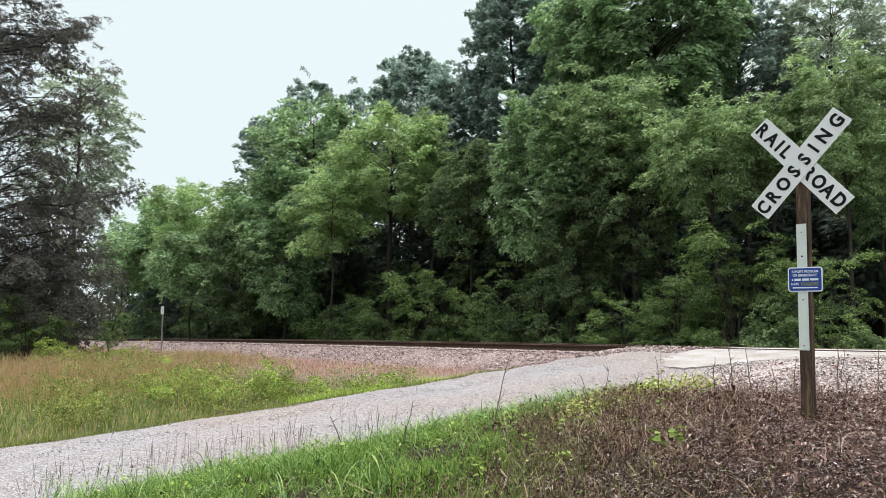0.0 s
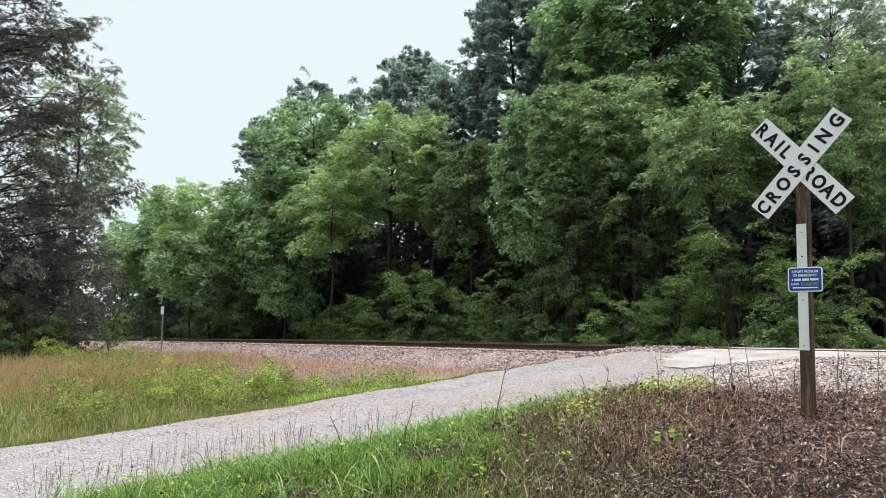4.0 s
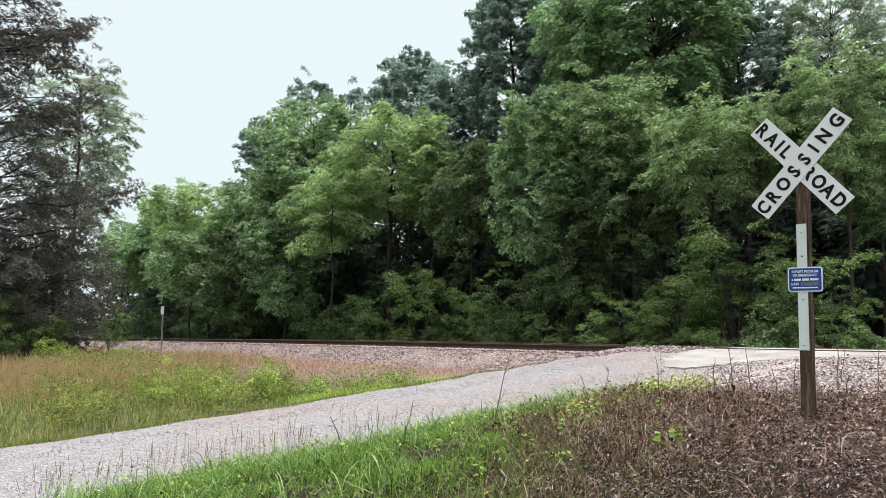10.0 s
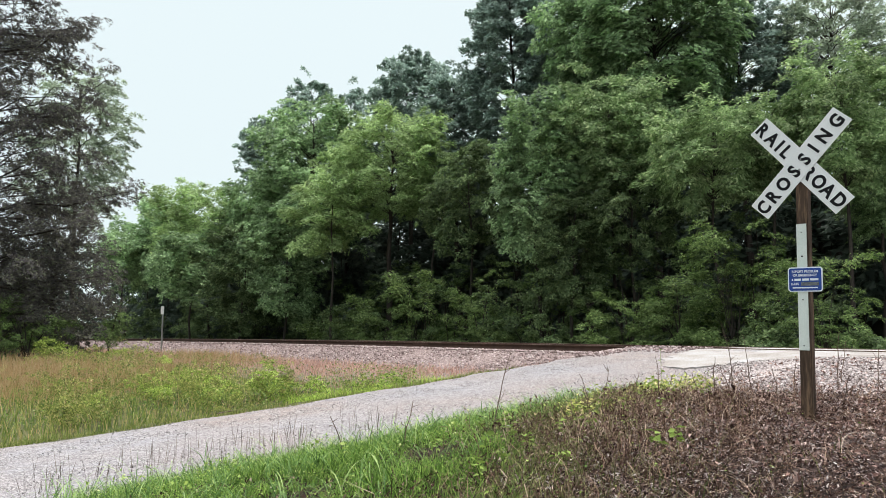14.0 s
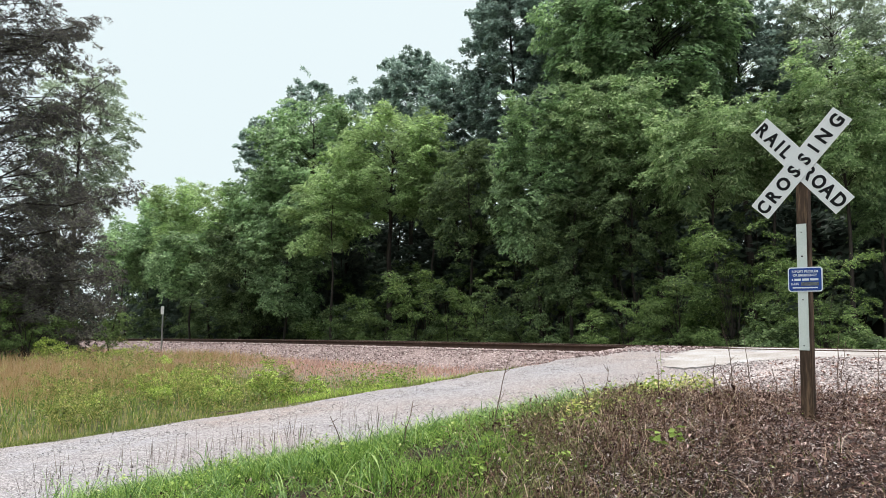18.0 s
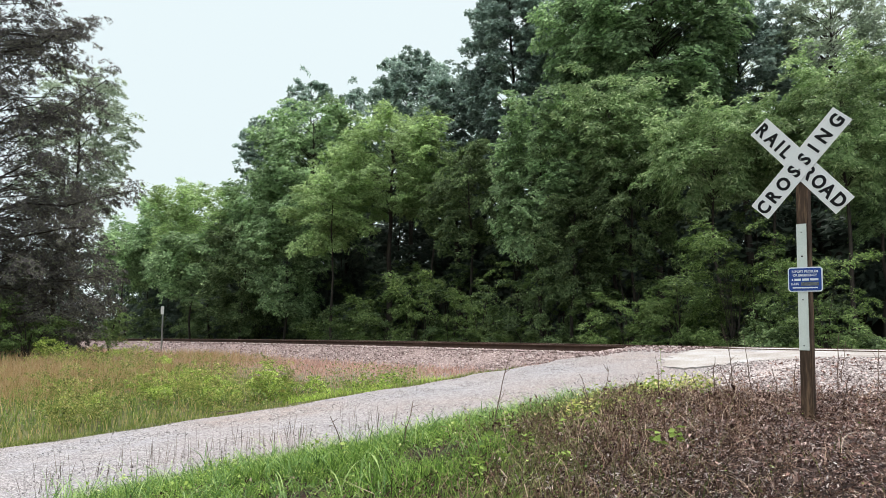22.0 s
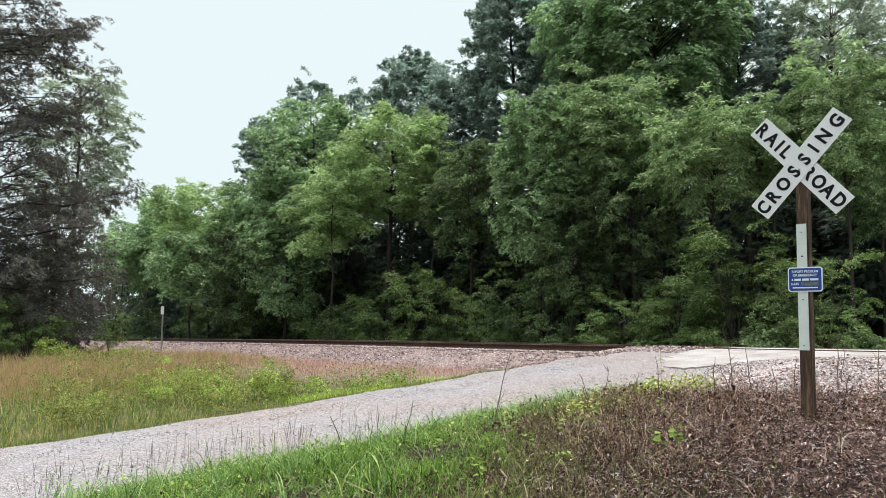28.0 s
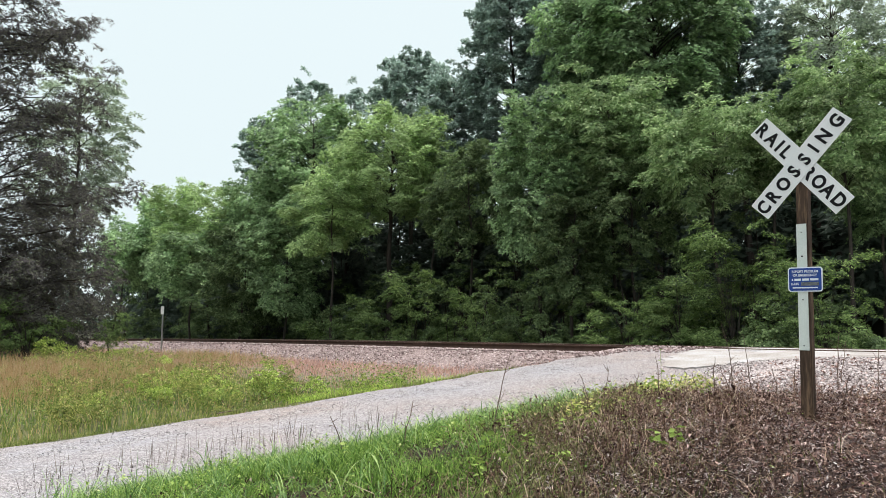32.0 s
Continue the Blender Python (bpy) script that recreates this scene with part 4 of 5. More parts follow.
def ribbons(P, w, mat, name, label, category):
    """Flat tapering strips along rows of points, joined."""
    n, k = P.shape[:2]
    d = np.gradient(P, axis=1)
    side = np.cross(d, np.array([0, 0, 1.0]))
    side /= np.linalg.norm(side, axis=2)[..., None] + 1e-6
    half = side * w[:, None, None] * np.interp(np.linspace(0, 1, k), [0, 0.3, 1], [0.7, 1, 0.12])[None, :, None]
    v = np.stack([P - half, P + half], 2).reshape(-1, 3)
    o = np.arange(n)[:, None] * 2 * k
    f = np.concatenate([o + np.array([[2 * j, 2 * j + 1, 2 * j + 3, 2 * j + 2]]) for j in range(k - 1)])
    return tagged(new(name, mesh_np(name, v, f, mat)), label, category, kind="stuff")


def arching_grass(rng):
    """Long broad blades that rise from their tufts and bend over."""
    k = rng.integers(0, 110, 1500)
    ta = rng.uniform(-15.2, -8.6, 110)
    tb = -5.6 - rng.uniform(0, 1, 110) * np.interp(ta, [-15, -12, -9], [3.6, 2.4, 0.9])
    a, b = ta[k] + rng.normal(size=1500) * 0.09, tb[k] + rng.normal(size=1500) * 0.09
    x, y = at_ab(a, b)
    th, L, lim = rng.uniform(0, 6.28, 1500), rng.uniform(0.25, 0.6, 1500), rng.uniform(1.2, 2.6, 1500)
    t = np.linspace(0, 1, 8)[None]
    ang = 0.25 + lim[:, None] * t
    rad = np.cumsum(np.sin(ang), 1) / 8 * L[:, None]
    up = np.cumsum(np.cos(ang), 1) / 8 * L[:, None]
    P = np.stack([x[:, None] + np.cos(th)[:, None] * rad, y[:, None] + np.sin(th)[:, None] * rad, (ground_z(a, b) + 0.02)[:, None] + np.maximum(up, 0.0)], -1)
    ribbons(P, rng.uniform(0.0022, 0.0045, 1500), M["grass_broad"], "arching_grass", "long arching grass blades in the verge", "grass")


def grasses():
    rng = np.random.default_rng(31)
    n = 82000
    a = -16.2 + 10.2 * rng.uniform(0, 1, n) ** 1.25
    wide = np.interp(a, [-16, -13, -12, -11, -9.5, -8.2, -6], [4.2, 3.7, 2.7, 2.0, 1.2, 0.7, 0.2])
    b = -5.12 - rng.uniform(0, 1, n) ** 1.1 * (wide + 1.2)
    ragged = 0.35 * np.sin(a * 3.3) + 0.3 * np.sin(a * 7.1 + 1)
    keep = b > -5.3 - wide + ragged - rng.gamma(1.2, 0.4, n) + 0.4
    a, b = a[keep], b[keep]
    hh = rng.uniform(0.07, 0.24, len(a)) * np.interp(a, [-14.5, -13, -10, -8, -6], [0.75, 1.0, 0.9, 0.55, 0.4]) * (0.72 + 0.6 * np.sin(a * 2.9 + np.sin(b * 3.7) * 1.5) * np.sin(b * 3.1 + a * 1.3))
    blades("verge_grass", a, b, hh, rng.uniform(0.003, 0.006, len(a)), M["grass_green"], "bright green verge grass beside the gravel road", 1, 1.0)
    arching_grass(rng)
    n = 3000
    a = rng.uniform(-13.4, -8.6, n)
    b = -5.6 - np.interp(a, [-13, -12, -11, -9.5, -8.2], [3.4, 2.6, 1.9, 1.0, 0.5]) - rng.gamma(1.6, 0.5, n)
    blades("olive_grass", a, b, rng.uniform(0.08, 0.3, n), rng.uniform(0.002, 0.0045, n), M["grass_olive"], "thin olive grass growing through the dead brush", 13, 0.8)
    n = 14000
    b = -0.9 + rng.gamma(1.4, 0.42, n)
    a = np.minimum(rng.uniform(-22, -4.4, n), -4.8 + rng.normal(size=n) * 0.5)
    blades("road_edge_grass", a, b, rng.uniform(0.03, 0.13, n) * (0.6 + 0.6 * np.sin(a * 1.9) ** 2), rng.uniform(0.003, 0.007, n), M["grass_edge"], "short green grass along the road's far edge", 2, 0.7)
    n = 7000
    a = rng.uniform(-9.2, -4.9, n)
    b = -0.45 + rng.gamma(2.0, 0.45, n) * (0.7 + 0.5 * np.sin(a * 2.7) ** 2)
    blades("lime_grass", a, b, rng.uniform(0.08, 0.3, n) * np.interp(b, [-0.6, 0.4, 2], [0.4, 1, 0.8]), rng.uniform(0.004, 0.009, n), M["grass_lime"], "bright lime green grass at the far edge of the road", 12, 0.7)
    n = 25000
    b = rng.uniform(0, 1, n) ** 1.6 * 42 + 0.4
    a = np.minimum(rng.uniform(-24, -5.8, n), -6.2 - 1.9 * smooth(b, 2, 6) + rng.normal(size=n) * 0.5)
    tall = np.interp(a, [-24, -13, -10, -7.5], [0.7, 0.52, 0.3, 0.18]) * np.interp(b, [0.4, 3, 20], [0.55, 1, 1])
    blades("meadow_grass", a, b, tall * rng.uniform(0.5, 1.2, n), rng.uniform(0.005, 0.011, n), M["grass_tall"], "tall mixed green and tan meadow grass", 3, 0.45)
    ca = np.array([-12.6, -10.2, -4.7, -8.2, -14.5])
    cb = np.array([9.5, 14.0, 16.5, 10.0, 15.0])
    n = 9500
    k = rng.choice(5, n, p=[0.6, 0.03, 0.18, 0.06, 0.13])
    a = ca[k] + rng.normal(size=n) * np.array([1.5, 1.3, 0.6, 0.9, 2.0])[k]
    b = np.maximum(cb[k] + rng.normal(size=n) * np.array([2.2, 2.4, 2.4, 1.2, 3.0])[k], 1.5)
    blades("tan_grass", a, b, rng.uniform(0.55, 1.05, n) * np.array([1, 1, 0.6, 0.8, 1])[k], rng.uniform(0.003, 0.008, n), M["grass_tan"], "tall tan seeding grass in the meadow", 6, 0.3)
    n = 27000
    b = rng.uniform(-0.7, 42, n)
    a = -2.4 - rng.gamma(2.4, 1.15, n)
    blades("dry_grass", a, b, rng.uniform(0.05, 0.3, n) * np.where(b < 2, 0.4, 1), rng.uniform(0.004, 0.009, n), M["grass_dry"], "dry reddish grass at the foot of the ballast", 4, 0.6)
    n = 3500
    b = rng.uniform(-12, 40, n)
    a = rng.uniform(3.8, 5.8, n)
    blades("far_verge_grass", a, b, rng.uniform(0.1, 0.34, n), rng.uniform(0.006, 0.012, n), M["grass_green"], "weedy grass beyond the track", 5, 0.5)
    n = 16000
    a = rng.uniform(-15, -7.6, n)
    b = -5.4 - rng.gamma(1.6, 0.55, n) * np.interp(a, [-13, -11, -9], [1.8, 1.3, 1.0])
    x, y = at_ab(a, b)
    pos = np.stack([x, y, ground_z(a, b) + rng.uniform(0.02, 0.27, n) * (0.6 + 0.4 * np.sin(a * 5.3 + b) * np.sin(b * 4.7 - a))], -1)
    way = rng.normal(size=(n, 3)) * np.array([[1, 1, 0.4]])
    L = 0.009 + rng.gamma(1.8, 0.0065, n)
    v, f = leaves(pos, way, rng.normal(size=(n, 3)) * 0.4 + np.array([[0, 0, 1.0]]), L, L * 0.6)
    tagged(new("verge_herbs", mesh_np("verge_herbs", v, f, M["herb"])), "small green herb leaves among the verge grass", "weeds", kind="stuff")
    n = 11000
    k = rng.integers(0, 420, n)
    a = rng.uniform(-14.5, -5.6, 420)[k] + rng.normal(size=n) * 0.22
    b = (rng.uniform(0, 1, 420) ** 1.6 * 24 + 0.3)[k] + rng.normal(size=n) * 0.25
    x, y = at_ab(a, b)
    pos = np.stack([x, y, ground_z(a, b) + rng.uniform(0.08, 0.5, n)], -1)
    way = rng.normal(size=(n, 3)) * np.array([[1, 1, 0.5]])
    L = rng.uniform(0.03, 0.075, n)
    v, f = leaves(pos, way, rng.normal(size=(n, 3)) * 0.4 + np.array([[0, 0, 1.0]]), L, L * 0.55)
    tagged(new("meadow_herbs", mesh_np("meadow_herbs", v, f, M["herb"])), "yellow-green weed leaves through the meadow", "weeds", kind="stuff")


grasses()

# low shrubs in the meadow: a, b, height, radius, boughs
for i, (a, b, h, r, n) in enumerate([
        (-10.6, 15.4, 1.2, 0.45, 20), (-7.9, 27.4, 1.6, 0.75, 7), (-8.4, 28.8, 1.1, 0.7, 5), (-10.9, 11.6, 0.75, 0.7, 6), (-11.2, 3.4, 0.72, 0.6, 5), (-10.3, 5.2, 0.7, 0.75, 6), (-10.4, 3.6, 0.75, 0.5, 5),
        (-10.05, 2.5, 0.72, 0.45, 5), (-9.5, 2.2, 0.85, 0.55, 6), (-8.8, 2.4, 0.85, 0.55, 6), (-8.1, 2.5, 0.6, 0.45, 4), (-12.2, 3.4, 0.5, 0.6, 4), (-6.8, 1.7, 0.38, 0.5, 4),
        (-6.1, 1.9, 0.36, 0.5, 4), (-5.4, 2.4, 0.36, 0.4, 3), (-6.0, 21.0, 0.6, 0.9, 5), (-5.6, 24.5, 0.55, 1.0, 5), (-7.0, 18.0, 0.6, 0.9, 5), (-9.0, 8.6, 0.65, 0.7, 5), (-12.6, 9.0, 0.6, 0.6, 4), (-9.3, 15.0, 0.7, 0.8, 5)]):
    shrub("bright green leafy shrub in the meadow" if h > 0.5 else "low bright green weeds beside the road", *at_ab(a, b), h, r, "shrub", n, 800 + i, min(0.85, 0.25 + h * 0.55), 0.12, group="meadow shrubs", stem=0.008)
tree("slender feathery green sapling in the meadow", *at_ab(-6.5, 22.9), 3.0, 0.62, 0.3, "feather", 26, 60, "sapling", 0.03, 0.36, 0.3, group="meadow trees")


# leafy weeds through the meadow
rng = np.random.default_rng(29)
for i in range(70):
    a, b = rng.uniform(-14.6, -7.4), rng.uniform(0, 1) ** 1.5 * 19 + 0.9
    h = rng.uniform(0.3, 0.75)
    shrub("leafy yellow-green weed among the meadow grass", *at_ab(a, b), h, 0.2 + 0.2 * h, "weed", 3, 1200 + i, 0.5 + h * 0.8, 0.1, name="weed", group="meadow weeds", stem=0.005)


def shoulder(a, b):
    """Positive on the bare gravel shoulder between the road and the bank."""
    return a + 0.55 * (b + 6.5) + 8.6


def brush():
    """Dead stems and fallen leaves on the bank."""
    rng = np.random.default_rng(51)
    n = 46000
    a = rng.uniform(-15.5, -2.7, n)
    b = -5.8 - rng.gamma(2.2, 1.5, n)
    keep = rng.uniform(size=n) < smooth(-b, 5.7, 7.0) * np.where(b > -7.2 + 0.25 * (a + 9), 0.45, 1) * np.interp(a, [-11.5, -9.5, -8.3, -7.4], [1, 0.5, 0.25, 0.02])
    a, b = a[keep], b[keep]
    n = len(a)
    x, y = at_ab(a, b)
    pos = np.stack([x, y, ground_z(a, b) + rng.uniform(0.0, 0.06, n)], -1)
    way = rng.normal(size=(n, 3)) * np.array([[1, 1, 0.5]])
    up = rng.normal(size=(n, 3)) * 0.6 + np.array([[0, 0, 1.0]])
    L = 0.010 + rng.gamma(2.0, 0.007, n)
    v, f = leaves(pos, way, up, L, L * rng.uniform(0.25, 0.7, n), 0.5)
    tagged(new("leaf_litter", mesh_np("leaf_litter", v, f, M["litter"])), "brown dead leaves covering the bank", "leaf litter", kind="stuff")
    n = 15000
    a = rng.uniform(-15.2, -8.3, n)
    b = -6.1 - rng.gamma(2.4, 1.0, n)
    green = -5.9 - np.interp(a, [-16, -13, -12, -11, -9.5, -8.2, -6], [4.2, 3.7, 2.7, 2.0, 1.2, 0.7, 0.2])
    keep = (b < green + 0.3 + rng.normal(size=n) * 0.6) & (shoulder(a, b) < 0.1)
    a, b = a[keep], b[keep]
    n = len(a)
    x, y = at_ab(a, b)
    lump = 0.55 + 0.45 * np.sin(a * 4.1 + np.sin(b * 5) * 1.2) * np.sin(b * 4.7 + a)
    pos = np.stack([x, y, ground_z(a, b) + rng.uniform(0.03, 0.3, n) * lump * np.interp(b, [-10.5, -8.5], [0.5, 1])], -1)
    L = 0.010 + rng.gamma(2.0, 0.008, n)
    v, f = leaves(pos, rng.normal(size=(n, 3)), rng.normal(size=(n, 3)), L, L * rng.uniform(0.25, 0.7, n), 0.5)
    tagged(new("withered_leaves", mesh_np("withered_leaves", v, f, M["litter"])), "withered brown leaves caught in the dead brush", "leaf litter", kind="stuff")
    n = 70000
    a = rng.uniform(-12.5, -2.4, n)
    b = -5.3 - rng.gamma(2.0, 1.6, n)
    keep = rng.uniform(size=n) < 0.75 * np.interp(a + 0.3 * (b + 8), [-8.2, -6.8, -5], [1, 0.3, 0.12]) * smooth(a, -12.0, -9.0) * np.interp(a + 0.15 * (b + 8.5), [-8.6, -7.2, -4], [1, 0.3, 0.18]) * smooth(-b, 5.3 - 0.25 * (np.minimum(a, -3) + 3), 6.6 - 0.3 * (np.minimum(a, -3) + 3))
    a, b = a[keep], b[keep]
    n = len(a)
    x, y = at_ab(a, b)
    pos = np.stack([x, y, ground_z(a, b) + rng.uniform(0.01, 0.06, n)], -1)
    L = np.minimum(0.020 + rng.gamma(2.0, 0.014, n), 0.07)
    v, f = leaves(pos, rng.normal(size=(n, 3)) * np.array([[1, 1, 0.5]]), rng.normal(size=(n, 3)) * 0.6 + np.array([[0, 0, 1.0]]), L, L * rng.uniform(0.3, 0.7, n), 0.5)
    tagged(new("dry_leaves", mesh_np("dry_leaves", v, f, M["dry_leaf"])), "pale dry leaves on the stony bank beside the crossing", "leaf litter", kind="stuff")
    n = 36000
    a = rng.uniform(-15.5, -7.0, n)
    b = -5.7 - rng.gamma(2.4, 1.1, n)
    green = -5.9 - np.interp(a, [-16, -13, -12, -11, -9.5, -8.2, -6], [4.2, 3.7, 2.7, 2.0, 1.2, 0.7, 0.2])
    keep = (b < green + 0.3 + rng.normal(size=n) * 0.5) & (rng.uniform(size=n) < np.interp(shoulder(a, b), [-0.5, 0.1], [1, 0.03]))
    a, b = a[keep], b[keep]
    n = len(a)
    x, y = at_ab(a, b)
    z = ground_z(a, b)
    lump = 0.6 + 0.4 * np.sin(a * 4.1 + np.sin(b * 5) * 1.2) * np.sin(b * 4.7 + a)
    hh = rng.uniform(0.02, 0.36, n) * lump * np.interp(a, [-13, -9, -7], [1.0, 0.85, 0.35]) * np.interp(b, [-10.5, -8.5], [0.5, 1])
    th, ln = rng.uniform(0, 6.28, n), rng.uniform(0.04, 0.26, n)
    t = np.linspace(0, 1, 4)[None]
    P = np.stack([x[:, None] + np.cos(th)[:, None] * ln[:, None] * t, y[:, None] + np.sin(th)[:, None] * ln[:, None] * t,
                  z[:, None] + hh[:, None] * np.sin(np.pi * np.minimum(1, t * rng.uniform(0.4, 1.2, (n, 1))))], -1)
    P += rng.normal(size=P.shape) * 0.024
    wd = (rng.uniform(0.0012, 0.0032, n)[:, None, None] * np.array([1, 1, 0.8, 0.4])[None, :, None]) * rand_unit(rng, n)[:, None]
    v = np.stack([P - wd, P + wd], 2).reshape(-1, 3)
    k = np.arange(n)[:, None] * 8
    f = np.concatenate([k + np.array([[2 * j, 2 * j + 1, 2 * j + 3, 2 * j + 2]]) for j in range(3)])
    tagged(new("dead_brambles", mesh_np("dead_brambles", v, f, M["bramble"])), "tangle of dead brown vine stems on the bank", "brambles", kind="stuff")
    n = 105000
    a = rng.uniform(-12.8, -5.5, n)
    b = -6.2 - rng.gamma(3.2, 1.0, n)
    green = -5.9 - np.interp(a, [-16, -13, -12, -11, -9.5, -8.2, -6], [4.2, 3.7, 2.7, 2.0, 1.2, 0.7, 0.2])
    keep = (b < green - 0.1 + rng.normal(size=n) * 0.5) & (rng.uniform(size=n) < np.interp(b, [-9.5, -7.5], [1, 0.55]) * np.interp(shoulder(a, b), [-0.3, 0.4], [1, 0.1]))
    a, b = a[keep], b[keep]
    n = len(a)
    x, y = at_ab(a, b)
    lump = 0.5 + 0.5 * np.sin(a * 6.3 + np.sin(b * 7) * 1.2) * np.sin(b * 6.1 + a)
    pos = np.stack([x, y, ground_z(a, b) + (0.005 + 0.2 * rng.uniform(0, 1, n) ** 1.6) * lump], -1)
    L = np.minimum(0.012 + rng.gamma(2.0, 0.0105, n), 0.042)
    v, f = leaves(pos, rng.normal(size=(n, 3)) * np.array([[1, 1, 0.7]]), rng.normal(size=(n, 3)) + np.array([[0, 0, 0.7]]), L, L * rng.uniform(0.09, 0.3, n), 0.7)
    tagged(new("curled_leaves", mesh_np("curled_leaves", v, f, M["curled"])), "curled pinkish-brown dead leaves heaped on the bank", "leaf litter", kind="stuff")
    # long bent vine stems lying through the brush
    n = 1500
    a = rng.uniform(-13.2, -6.6, n)
    b = -6.3 - rng.gamma(2.2, 1.1, n)
    green = -5.9 - np.interp(a, [-16, -13, -12, -11, -9.5, -8.2, -6], [4.2, 3.7, 2.7, 2.0, 1.2, 0.7, 0.2])
    keep = (b < green + 0.2 + rng.normal(size=n) * 0.4) & (shoulder(a, b) < 0.1)
    a, b = a[keep], b[keep]
    n = len(a)
    x, y = at_ab(a, b)
    t = np.linspace(0, 1, 12)[None]
    th = rng.uniform(0, 6.28, n)[:, None] + (rng.normal(size=n) * 1.2)[:, None] * t + 0.5 * np.sin(t * rng.uniform(3, 9, (n, 1)) + rng.uniform(0, 6, (n, 1)))
    ln = rng.uniform(0.3, 1.1, n)[:, None]
    px, py = x[:, None] + np.cumsum(np.cos(th), 1) / 12 * ln, y[:, None] + np.cumsum(np.sin(th), 1) / 12 * ln
    pa, pb = (px - R0[0]) * UX + (py - R0[1]) * UY, (px - R0[0]) * WX + (py - R0[1]) * WY
    arch = rng.uniform(0.02, 0.3, n)[:, None] * np.sin(np.pi * t * rng.uniform(0.6, 1.0, (n, 1))) * np.interp(b, [-10.5, -8.5], [0.6, 1])[:, None]
    ribbons(np.stack([px, py, ground_z(pa, pb) + 0.03 + arch + rng.normal(size=px.shape) * 0.008], -1), rng.uniform(0.0016, 0.0042, n), M["vine"], "vine_stems", "long bent brown vine stems lying on the bank", "vines")
    # leafy creeper along the bank's crest
    n = 1700
    k = rng.integers(0, 90, n)
    ca = rng.uniform(-10.6, -7.2, 90)
    cb = -5.9 - 0.75 * rng.uniform(0, 1, 90) ** 0.8 - np.interp(ca, [-10.6, -8.8, -7.2], [1.2, 0.75, 0.75])
    a, b = ca[k] + rng.normal(size=n) * 0.12, cb[k] + rng.normal(size=n) * 0.12
    x, y = at_ab(a, b)
    pos = np.stack([x, y, ground_z(a, b) + (rng.uniform(0.06, 0.24, 90)[k]) * rng.uniform(0.2, 1.0, n)], -1)
    L = rng.uniform(0.025, 0.065, n)
    v, f = leaves(pos, rng.normal(size=(n, 3)) * np.array([[1, 1, 0.6]]), rng.normal(size=(n, 3)) * 0.6 + np.array([[0, 0, 1.0]]), L, L * 0.6)
    tagged(new("creeper_leaves", mesh_np("creeper_leaves", v, f, M["weed"])), "yellow-green creeper leaves on the bank's crest", "creeper", kind="stuff")
    # thin seeding grass stalks by the road
    tubes = []
    clumps = [(rng.uniform(-15.3, -11.6), rng.uniform(-6.2, -5.0)) for _ in range(26)]
    for i in range(190):
        a, b = clumps[rng.integers(0, 26)]
        a, b = a + rng.normal() * 0.12, b + rng.normal() * 0.15
        x, y = at_ab(a, b)
        z, h, th = put_z(x, y), rng.uniform(0.2, 0.52), rng.uniform(0, 6.28)
        k = rng.uniform(0.01, 0.08)
        p = [(x + math.cos(th) * k * s * s, y + math.sin(th) * k * s * s, z + h * s) for s in (0, 0.3, 0.6, 0.72, 0.86, 1.0)]
        r = rng.uniform(0.0008, 0.0013)
        tubes.append(tube(p, [r, r, r, r * 2.0, r * 1.7, r * 0.5], 3))
    v, f = join_tubes(tubes)
    tagged(new("grass_stalks", mesh_np("grass_stalks", v, f, M["stalk"])), "thin brown seeding grass stalks beside the road", "grass", kind="stuff")


brush()


def twig(a, b, h, lean_x, seed, forks=3):
    """A bare dead stem with a few side shoots."""
    rng = np.random.default_rng(seed)
    x, y = at_ab(a, b)
    top = tagged(new("bare_twig"), "thin bare brown stem standing in the brush", "twig", "bare stems")
    top.location = (x, y, put_z(x, y) - 0.03)
    s = np.linspace(0, 1, 9)
    p = np.column_stack([lean_x * s ** 1.6 + np.cumsum(rng.normal(size=9)) * 0.008, np.cumsum(rng.normal(size=9)) * 0.008, s * h])
    v, f = tube(p, 0.0065 * (1.1 - s * 0.65), 5)
    adopt(new("stem", mesh_np("stem", v, f, M["stalk"], True)), top)
    for i in range(forks):
        k = rng.integers(3, 8)
        d = rng.normal(size=3) * np.array([1, 1, 0.3])
        d[2] = abs(d[2]) + 0.5
        d = d / np.linalg.norm(d) * h * rng.uniform(0.12, 0.3)
        v, f = tube([p[k], p[k] + d * 0.5 + rng.normal(size=3) * 0.01, p[k] + d], [0.0034, 0.0028, 0.0016], 4)
        adopt(new("shoot", mesh_np("shoot", v, f, M["stalk"], True)), top)


for i, (a, b, h, lx) in enumerate([(-11.1, -7.1, 0.85, 0.2), (-8.9, -7.6, 0.6, -0.05), (-8.0, -8.0, 0.95, -0.08), (-7.9, -7.7, 0.5, 0.06), (-8.2, -8.1, 0.45, -0.1), (-7.0, -8.8, 0.75, 0.03),
                                   (-6.9, -9.2, 0.55, 0.05), (-8.6, -8.9, 0.5, -0.06), (-9.6, -7.1, 0.45, -0.1), (-9.2, -7.0, 0.5, 0.12), (-7.4, -7.6, 0.4, 0.1), (-12.2, -7.0, 0.5, 0.08), (-12.8, -6.8, 0.45, -0.1), (-7.7, -8.1, 0.7, -0.04), (-7.5, -8.5, 0.5, 0.07), (-6.4, -8.6, 0.6, 0.04), (-6.6, -9.5, 0.8, -0.05), (-8.3, -9.4, 0.4, 0.1), (-9.0, -8.2, 0.45, -0.08), (-8.8, -7.1, 0.4, 0.1), (-6.2, -8.0, 0.35, 0.05), (-10.2, -7.6, 0.4, -0.06), (-9.8, -8.4, 0.35, 0.08)]):
    twig(a, b, h, lx, 900 + i)


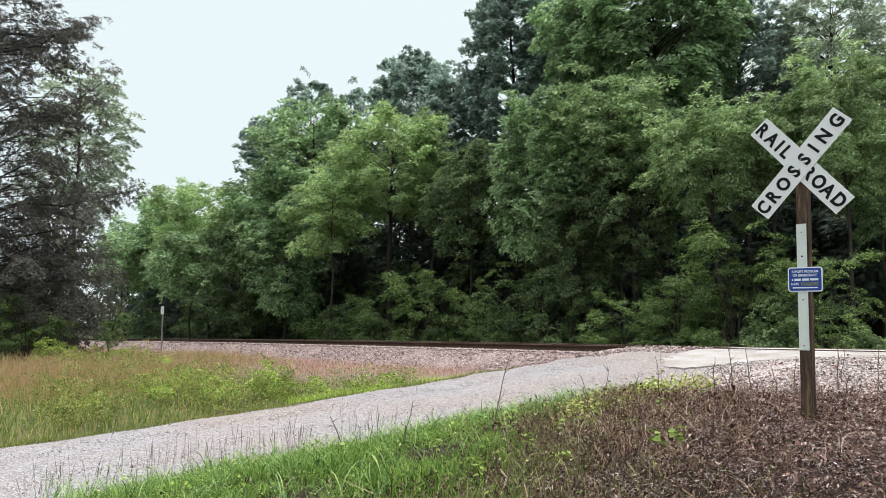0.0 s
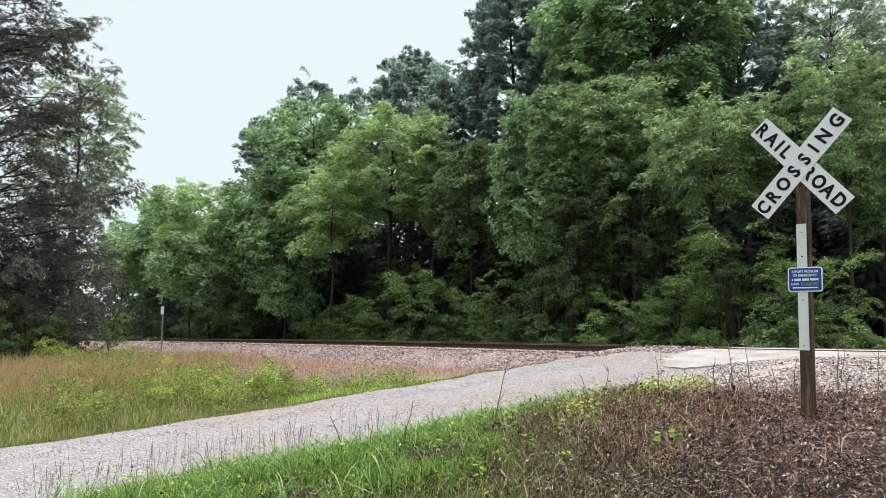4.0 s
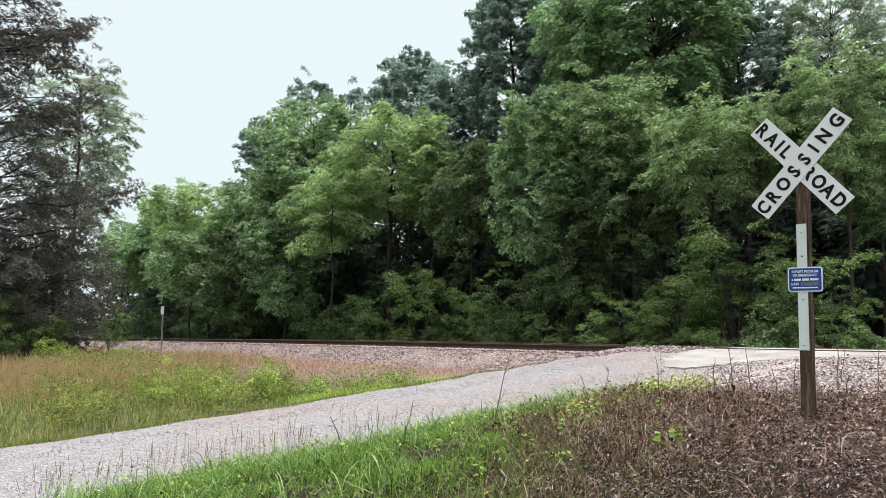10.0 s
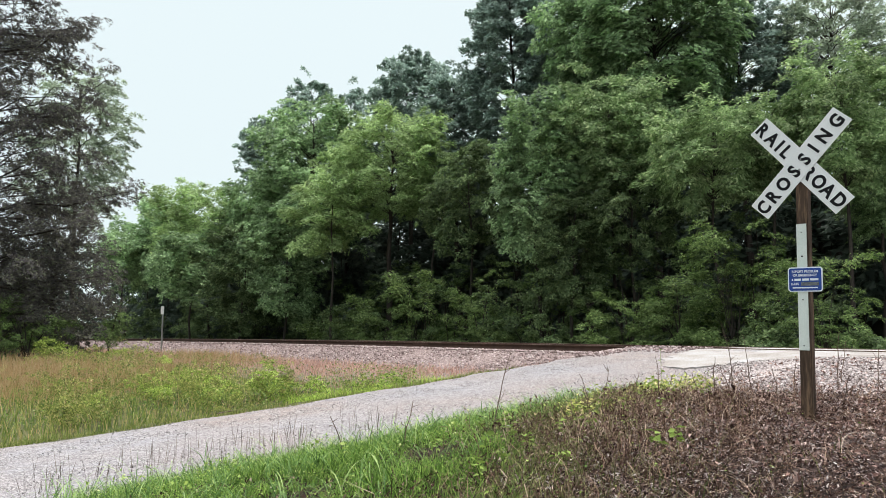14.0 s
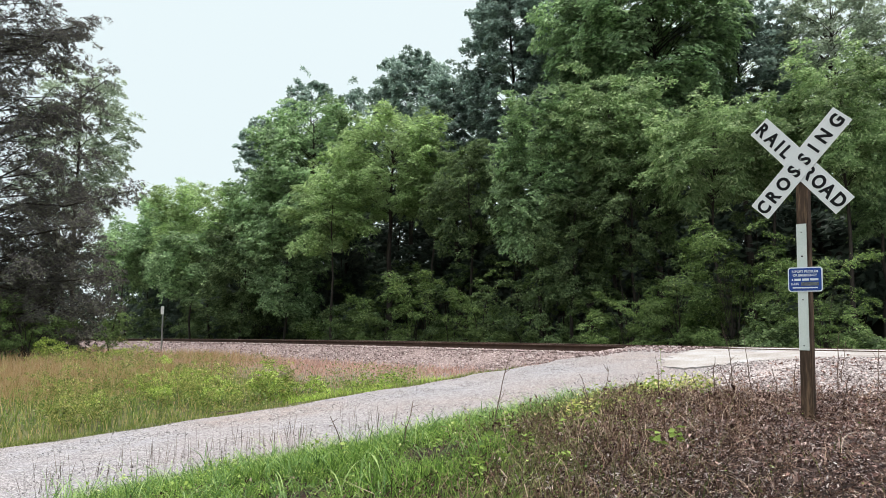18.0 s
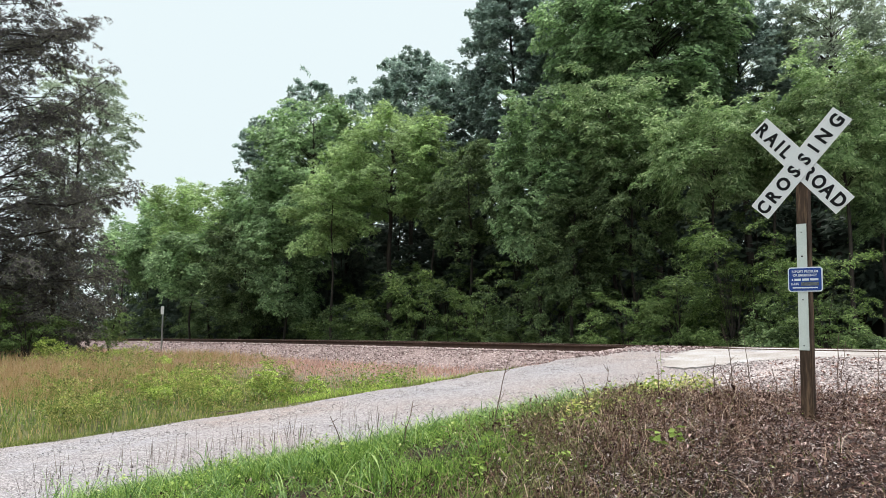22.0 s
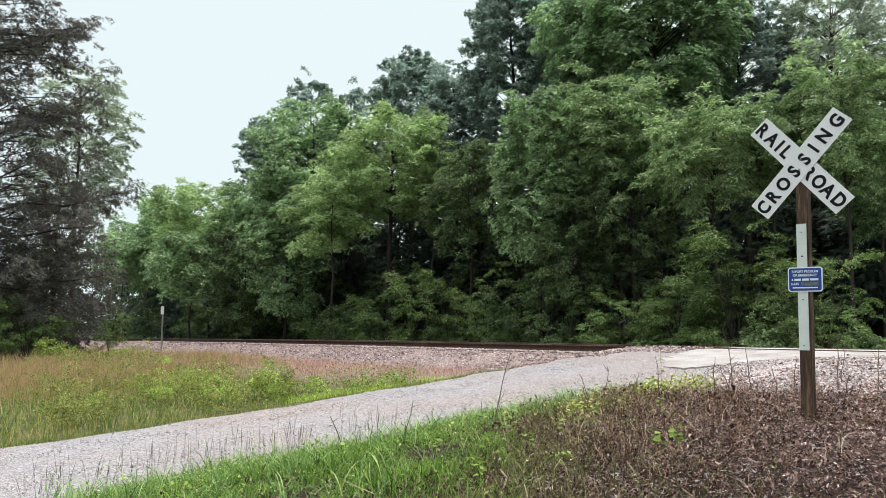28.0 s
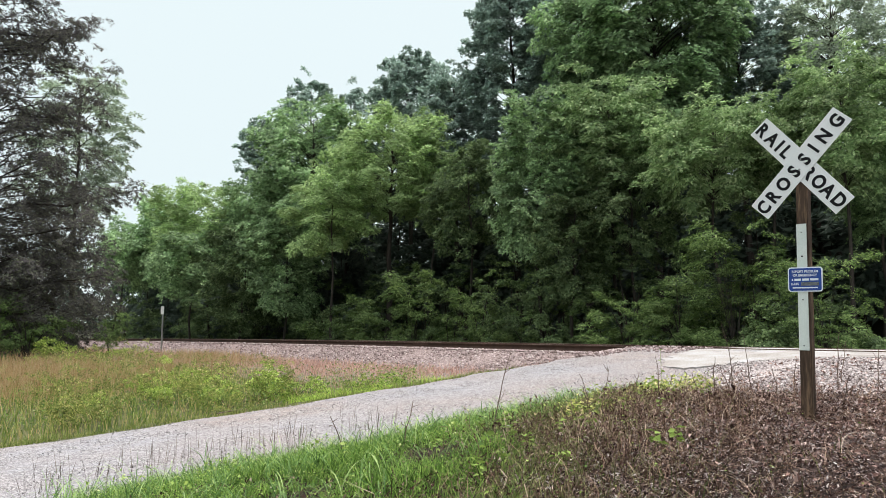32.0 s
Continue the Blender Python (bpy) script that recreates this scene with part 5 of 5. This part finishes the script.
def seedling(a, b, h, n, size, seed):
    """A young plant with a few broad pale leaves."""
    rng = np.random.default_rng(seed)
    x, y = at_ab(a, b)
    top = tagged(new("seedling"), "young plant with pale yellow-green leaves", "plant", "seedlings")
    top.location = (x, y, put_z(x, y) - 0.02)
    v, f = tube([(0, 0, 0), (0.01, 0.005, h * 0.5), (0.0, 0.01, h)], [0.003, 0.0025, 0.0015], 5)
    adopt(new("stem", mesh_np("stem", v, f, M["herb"], True)), top)
    for i in range(n):
        th, zz = 2.4 * i + rng.uniform(-0.4, 0.4), h * (0.45 + 0.55 * (i + 1) / n)
        d = np.array([[math.cos(th), math.sin(th), rng.uniform(-0.3, 0.3)]])
        L = np.array([size * rng.uniform(0.7, 1.2)])
        pts, tris = leaves(np.array([[0.0, 0.005, zz]]), d, np.array([[0, 0, 1.0]]) + rng.normal(size=(1, 3)) * 0.5, L, L * 0.72)
        adopt(new("leaf", mesh_np("leaf", pts, tris, M["herb"])), top)


rng = np.random.default_rng(63)
SEEDLINGS = [(-10.8, -9.1, 0.2, 6, 0.1), (-11.1, -9.1, 0.22, 5, 0.11), (-12.0, -8.8, 0.16, 6, 0.09), (-8.6, -7.3, 0.3, 8, 0.08), (-8.9, -7.5, 0.34, 8, 0.09), (-9.3, -7.2, 0.3, 8, 0.08), (-11.4, -7.6, 0.3, 8, 0.08), (-12.6, -8.5, 0.2, 6, 0.09)]
SEEDLINGS += [(rng.uniform(-13.2, -8.2), 0, rng.uniform(0.12, 0.3), 6, rng.uniform(0.05, 0.09)) for _ in range(26)]
for i, (a, b, h, n, s) in enumerate(SEEDLINGS):
    seedling(a, b if b else -6.6 - 0.22 * (-a - 8) - rng.uniform(0, 1.3), h, n, s, 950 + i)


for i, (a, b, ln, turn, r) in enumerate([(-2.95, 27.0, 0.6, 70, 0.03), (-2.7, 26.0, 0.45, 100, 0.03), (-4.3, 10.6, 0.4, 95, 0.025), (-11.0, -0.35, 0.75, 60, 0.014)]):
    x, y = at_ab(a, b)
    st = tagged(new("fallen_stick"), "short weathered stick lying in the grass", "stick", "fallen sticks")
    st.matrix_basis = pose(x, y, put_z(x, y) + r + 0.03, 0, 0, turn)
    v, f = tube([(-ln / 2, 0, 0), (-ln / 6, 0.02, 0.01), (ln / 6, -0.01, 0.015), (ln / 2, 0.02, 0)], [r, r * 1.05, r * 0.9, r * 0.6], 7)
    adopt(new("stick", mesh_np("stick", v, f, M["bark"] if i < 3 else M["stalk"], True)), st)
seedling(-8.9, -7.62, 0.66, 3, 0.075, 990)


# ---- what moves: wind in the boughs ----
def motions():
    times = list(np.arange(0, 32, 1.6)) + [32.0]
    for ob, amp, ph, per in SWAY:
        m = ob.matrix_basis.copy()
        loc, rot, sc = m.decompose()
        rows = []
        for t in times:
            g = amp * (0.65 + 0.35 * math.sin(t * 0.37 + ph))
            s1, s2 = math.sin(6.283 * t / per + ph), math.sin(6.283 * t / (per * 1.37) + ph * 2)
            mv = Matrix.Translation(loc + Vector((0.075 * g * s1, 0.04 * g * s2, 0.045 * g * s2))) @ (Euler((0.03 * g * s2, 0.035 * g * s1, 0)).to_matrix() @ rot.to_matrix()).to_4x4()
            rows.append((float(t), mv))
        walk(ob, rows)


motions()
